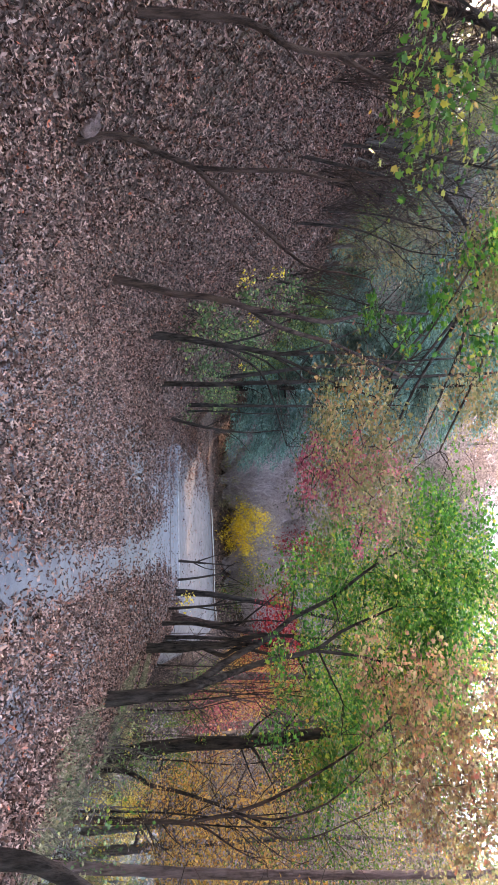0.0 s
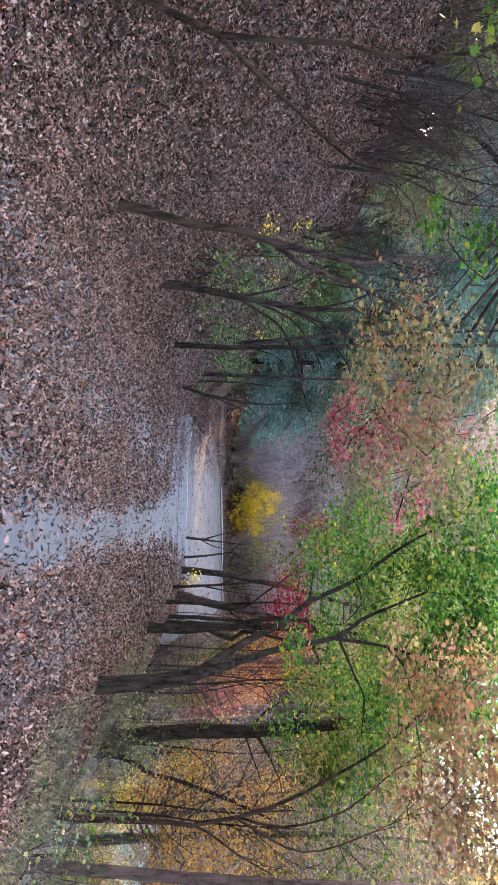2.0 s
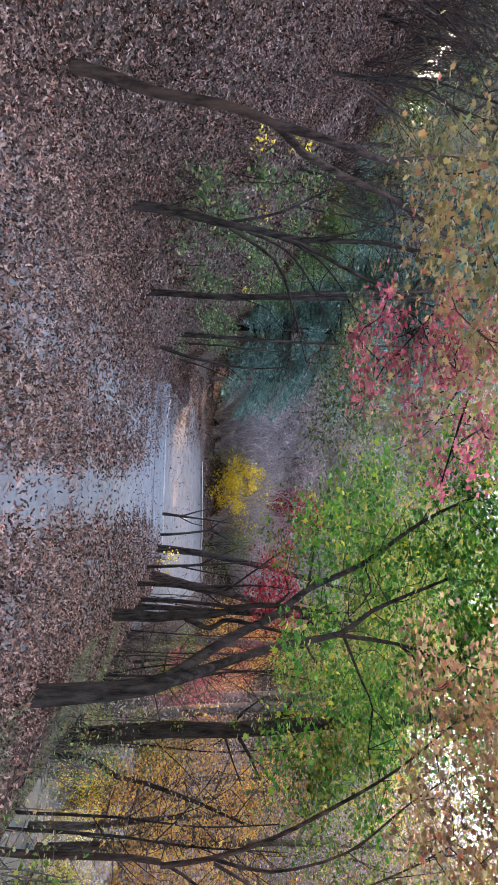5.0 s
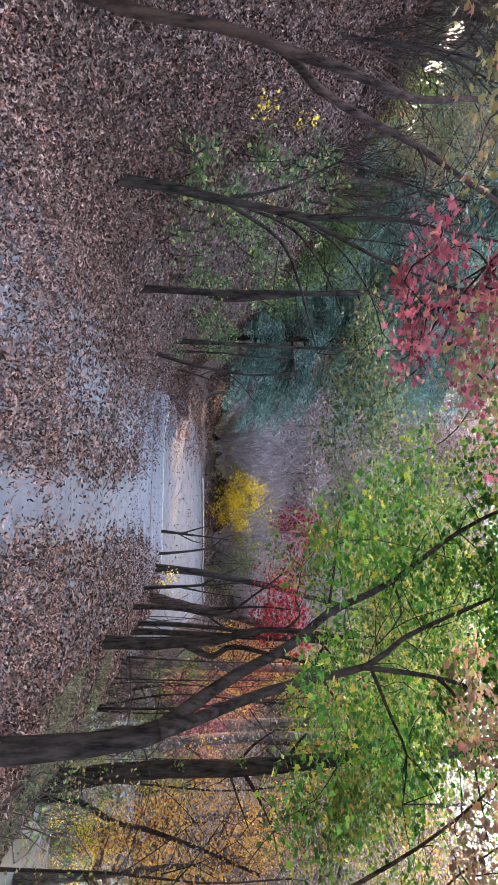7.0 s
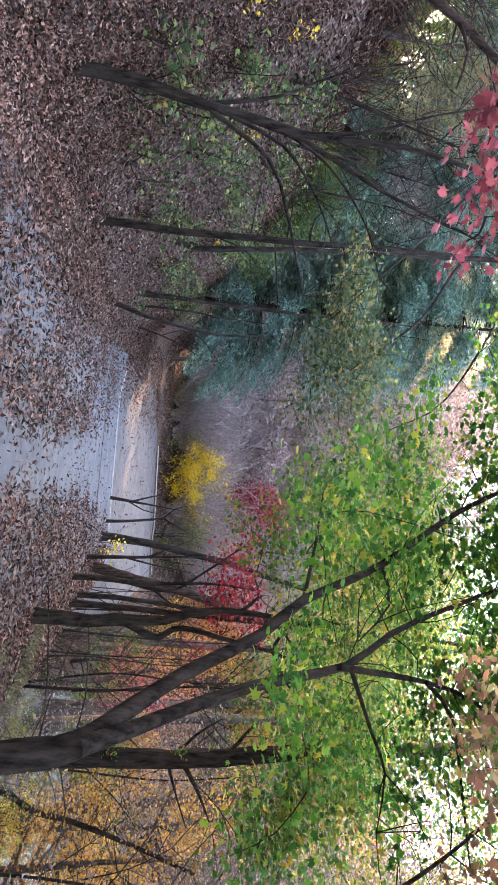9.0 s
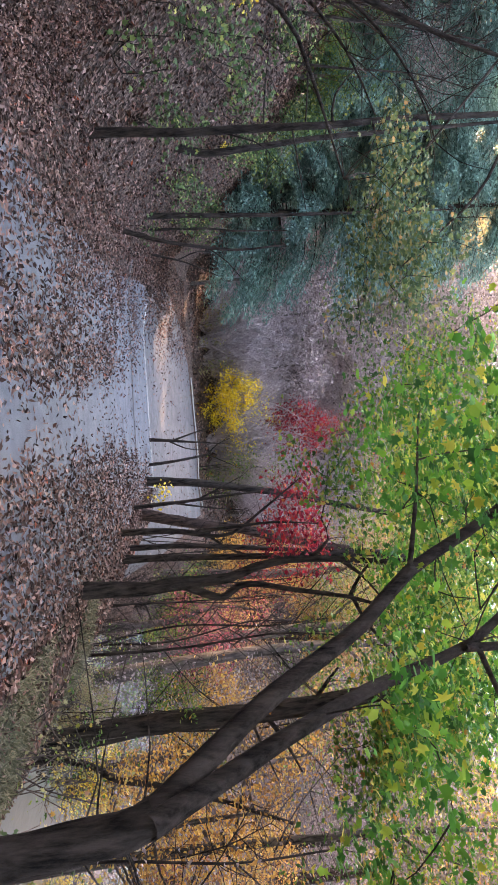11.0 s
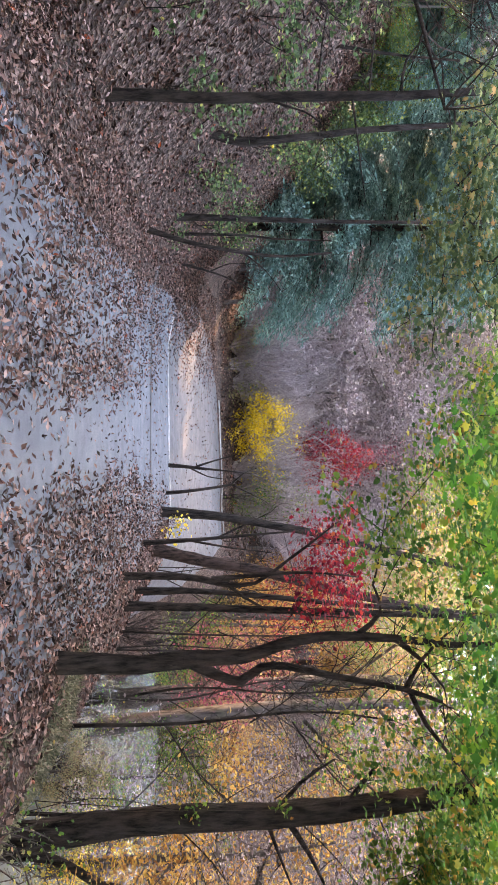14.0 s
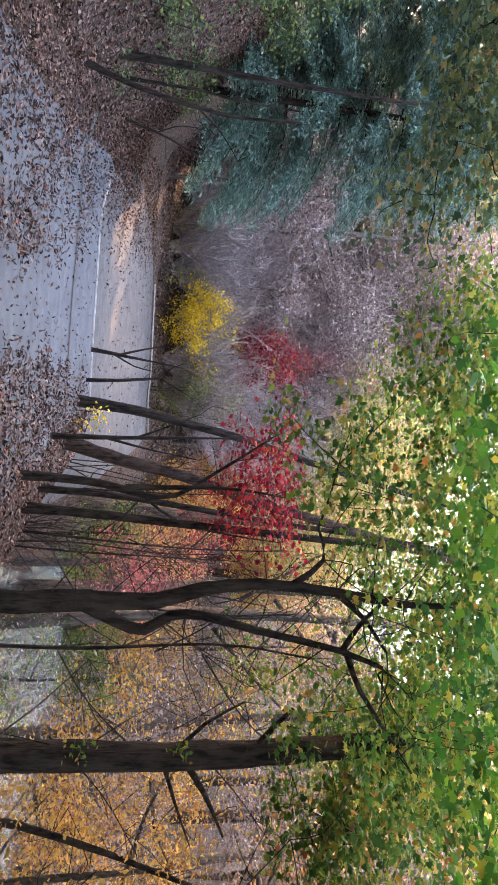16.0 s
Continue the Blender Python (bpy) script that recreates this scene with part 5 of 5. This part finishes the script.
woods(RED, "small tree in dusky red leaf on the river bank", [(8.0, 36, 0.7), (11, 19, 0.5)] + stand(4, 21, 25, 8, 50, 0.5, 0.8), BARK_GREY, 8, 2.8, 1.0, 16, 0.18)
woods(OLIVE, "low yellow-green thicket along the water", [(8.4, 29, 0.4), (8.8, 20, 0.4), (7.6, 11, 0.4), (8.4, 40, 0.5)] + stand(8, 20.5, 24, 8, 56, 0.4, 0.6) + stand(7, 8, 26, 54, 58, 0.4, 0.6), BARK, 7, 3.4, 1.0, 16, 0.2, 0.05)
woods(TAN, "low tan thicket on the top of the bank", stand(6, -13, -9.5, 4, 34, 0.35, 0.5), BARK_GREY, 8, 3.2, 0.8, 16, 0.2, 0.05)
woods(BRUSHY, "bare grey thicket of fine twigs", stand(8, -18, -12, 4, 36, 0.5, 0.8) + stand(14, -12, 8, 54, 64, 0.6, 1.0) + stand(10, -18, 12, 64, 84, 0.9, 1.4), BARK_GREY, 8, 3.2, 1.0, 16, 0.3, 0.05)
woods(RUST, "rust-brown thicket across the river", stand(8, 20.5, 26, 6, 56, 0.6, 0.8) + stand(6, 8, 26, 56, 62, 0.6, 0.9), BARK_GREY, 8, 3.2, 1.0, 16, 0.24, 0.05)

woods(BRUSHY, "dense grey-brown thicket on the hill", [(-17 + 1.9 * k, 85 + 3 * (k % 3), 1.4 + 0.1 * (k % 4)) for k in range(12)] + stand(9, -16, 12, 66, 90, 1.0, 1.6), BARK_GREY, 8, 3.4, 2.0, 21, 0.22, 0.03)
woods(TAN, "tan-leaved thicket on the hill", stand(6, -17, -11, 4, 36, 0.4, 0.7) + stand(8, -14, 14, 68, 92, 1.0, 1.5), BARK_GREY, 8, 3.4, 1.7, 20, 0.22, 0.03)

# unseen trees added behind the start, cutting skylight on the near bank
woods(RUST, "unseen tall woodland tree added behind to dim the near bank", [(6, -12, 1.2), (-6, -14, 1.3), (10, -6, 1.2), (0.5, -24, 1.4), (-10, -8, 1.2)], BARK_GREY, 15, 5.0, 0.9, 20, 0.3, 0.35)


# ---- fallen leaves ----
def bare(x, y):
    """How bare of leaves the lane is: 1 on the trodden strip, 0 where leaves lie deep."""
    mid = np.interp(y, [0, 8, 13, 20, 26, 33], [0.15, 0.2, 0.27, 0.3, 0.1, 0.15])
    half = np.interp(y, [0, 8, 13, 19, 26, 30, 33], [0.3, 0.32, 0.33, 0.5, 0.9, 1.4, 1.75])
    wob = 0.18 * np.sin(2.1 * y + 1.3 * x) + 0.12 * np.sin(5.3 * y - 2 * x)
    strip_bare = 1 / (1 + np.exp((np.abs(x - mid) - half - wob * half) / 0.09))
    side = 0.55 * np.exp(-((x - 1.35) / 0.28) ** 2) * (0.5 + 0.5 * np.sin(1.9 * y)) * np.interp(y, [4, 12, 16], [1, 1, 0])
    band = np.interp(y, [10, 16, 22, 28], [-1.35, -1.5, -1.5, -1.4])
    side2 = np.interp(y, [8, 12, 18, 26, 31], [0, 0.55, 0.75, 0.85, 0.9]) * np.exp(-((x - band) / np.interp(y, [10, 20, 28], [0.4, 0.6, 1.1])) ** 2) * (0.72 + 0.28 * np.sin(1.3 * y + 1 + 2 * x))
    return np.clip(np.maximum(strip_bare, side + side2), 0, 1)


def litter(name, label, n, x0, x1, y0, y1, size, keep, lift, kind="oval"):
    x, y = rng.uniform(x0, x1, n), rng.uniform(y0, y1, n)
    ok = rng.uniform(0, 1, n) < keep(x, y)
    x, y = x[ok], y[ok]
    z = height(x, y) + lift + rng.uniform(0.0, 0.035, len(x))
    me = scatter(np.stack([x, y, z], -1), size * rng.uniform(0.6, 1.3, len(x)), 0.7, kind, name, LITTER)
    return tagged(part(name, me, None), label, "fallen leaves", kind="stuff")


def lane_keep(x, y):
    return (1 - 0.94 * bare(x, y)) * np.interp(y, [0, 22, 27, 33], [0.92, 0.7, 0.42, 0.16])


litter("fallen_leaves", "brown fallen leaves thick along both sides of the lane", 96000, -3.6, 2.9, 4, 15, 0.075, lane_keep, 0.03, "dry")
litter("fallen_leaves", "brown fallen leaves scattered over the lane", 80000, -4.2, 3.0, 15, 33, 0.08, lane_keep, 0.03)
litter("fallen_leaves", "deep brown leaf litter covering the steep bank", 80000, -8.6, -3.4, 5.5, 19, 0.085, lambda x, y: np.ones_like(x), 0.02, "dry")
litter("fallen_leaves", "leaf litter on the upper bank", 60000, -19, -8.4, 3, 40, 0.13, lambda x, y: np.ones_like(x), 0.02)
litter("fallen_leaves", "deep brown leaf litter covering the far bank", 34000, -11, -4.0, 19, 42, 0.1, lambda x, y: np.ones_like(x), 0.02)
litter("fallen_leaves", "fallen leaves on the river bank", 20000, 2.7, 8, 4, 34, 0.1, lambda x, y: np.ones_like(x), 0.02)
litter("fallen_leaves", "fallen leaves on the verge beyond the road", 16000, -10, 8, 48.8, 66, 0.16, lambda x, y: np.ones_like(x), 0.02)
litter("fallen_leaves", "fallen leaves drifted over the road bend", 26000, -6.5, 8, 33.0, 48, 0.1, lambda x, y: np.clip(0.05 + 1.1 / (1 + np.exp((x + 2.6) / 0.35)), 0, 1) * (y > np.interp(x, [-6.5, -3, 0], [33, 33, 33.4])), 0.035)
litter("fallen_leaves", "fallen leaves behind on the lane", 60000, -6, 3, -10, 4.05, 0.09, lane_keep, 0.03)


# ---- single leaves on the trodden strip ----
LEAF_ONE, lt, lp, _ = nodes_of("single_fallen_leaf")
info = lt.nodes.new("ShaderNodeObjectInfo")
l_col = ramp(lt, [(0.0, (0.03, 0.016, 0.013)), (0.4, (0.1, 0.055, 0.045)), (0.75, (0.24, 0.15, 0.125)), (0.95, (0.4, 0.28, 0.24)), (1.0, (0.36, 0.09, 0.05))], info.outputs["Random"])
l_col = mix(lt, 0.5, l_col, ramp(lt, [(0.35, (0.5, 0.5, 0.5)), (0.65, (1, 1, 1))], noise_of(lt, 40, 3)), "MULTIPLY")
lt.links.new(l_col, lp.inputs["Base Color"])
lp.inputs["Roughness"].default_value = 0.6
lp.inputs["Specular IOR Level"].default_value = 0.2


def curled_leaf(k):
    """A dry leaf, lobed or oval, its rim curled up by its own amount."""
    n, curl = 14, 0.25 + 0.12 * k
    a = np.linspace(-np.pi / 2, 1.5 * np.pi, n, endpoint=False)
    lobes = 0.1 * np.cos(5 * (a - np.pi / 2)) if k % 2 else 0 * a
    r = (0.36 + 0.14 * np.abs(np.sin(a)) + lobes) * (1 + 0.08 * np.sin(3 * a + k))
    rim = np.c_[r * np.cos(a) * (0.6 + 0.1 * (k % 3)), r * np.sin(a), curl * r * r * (0.6 + 0.5 * np.sin(2 * a + k))]
    v = np.r_[[[0, 0, 0.0]], rim]
    f = [[0, i, i % n + 1] for i in range(1, n + 1)]
    return mesh_of("leaf", v, f, LEAF_ONE)


leaf_meshes = [curled_leaf(k) for k in range(6)]
made = 0
while made < 280:
    y = 5.2 + 15 * rng.uniform(0, 1) ** 1.2
    x = rng.uniform(-0.35, 0.85)
    if rng.uniform() > 0.35 + 0.65 * abs(x - 0.25) / 0.55:
        continue
    s = rng.uniform(0.055, 0.1)
    leaf_ob = part("leaf", leaf_meshes[made % 6], track)
    leaf_ob.matrix_basis = pose(x, y, ground_z(x, y) + 0.028, *rng.uniform(-18, 18, 2), rng.uniform(0, 360)) @ Matrix.Diagonal((s, s, s, 1))
    made += 1
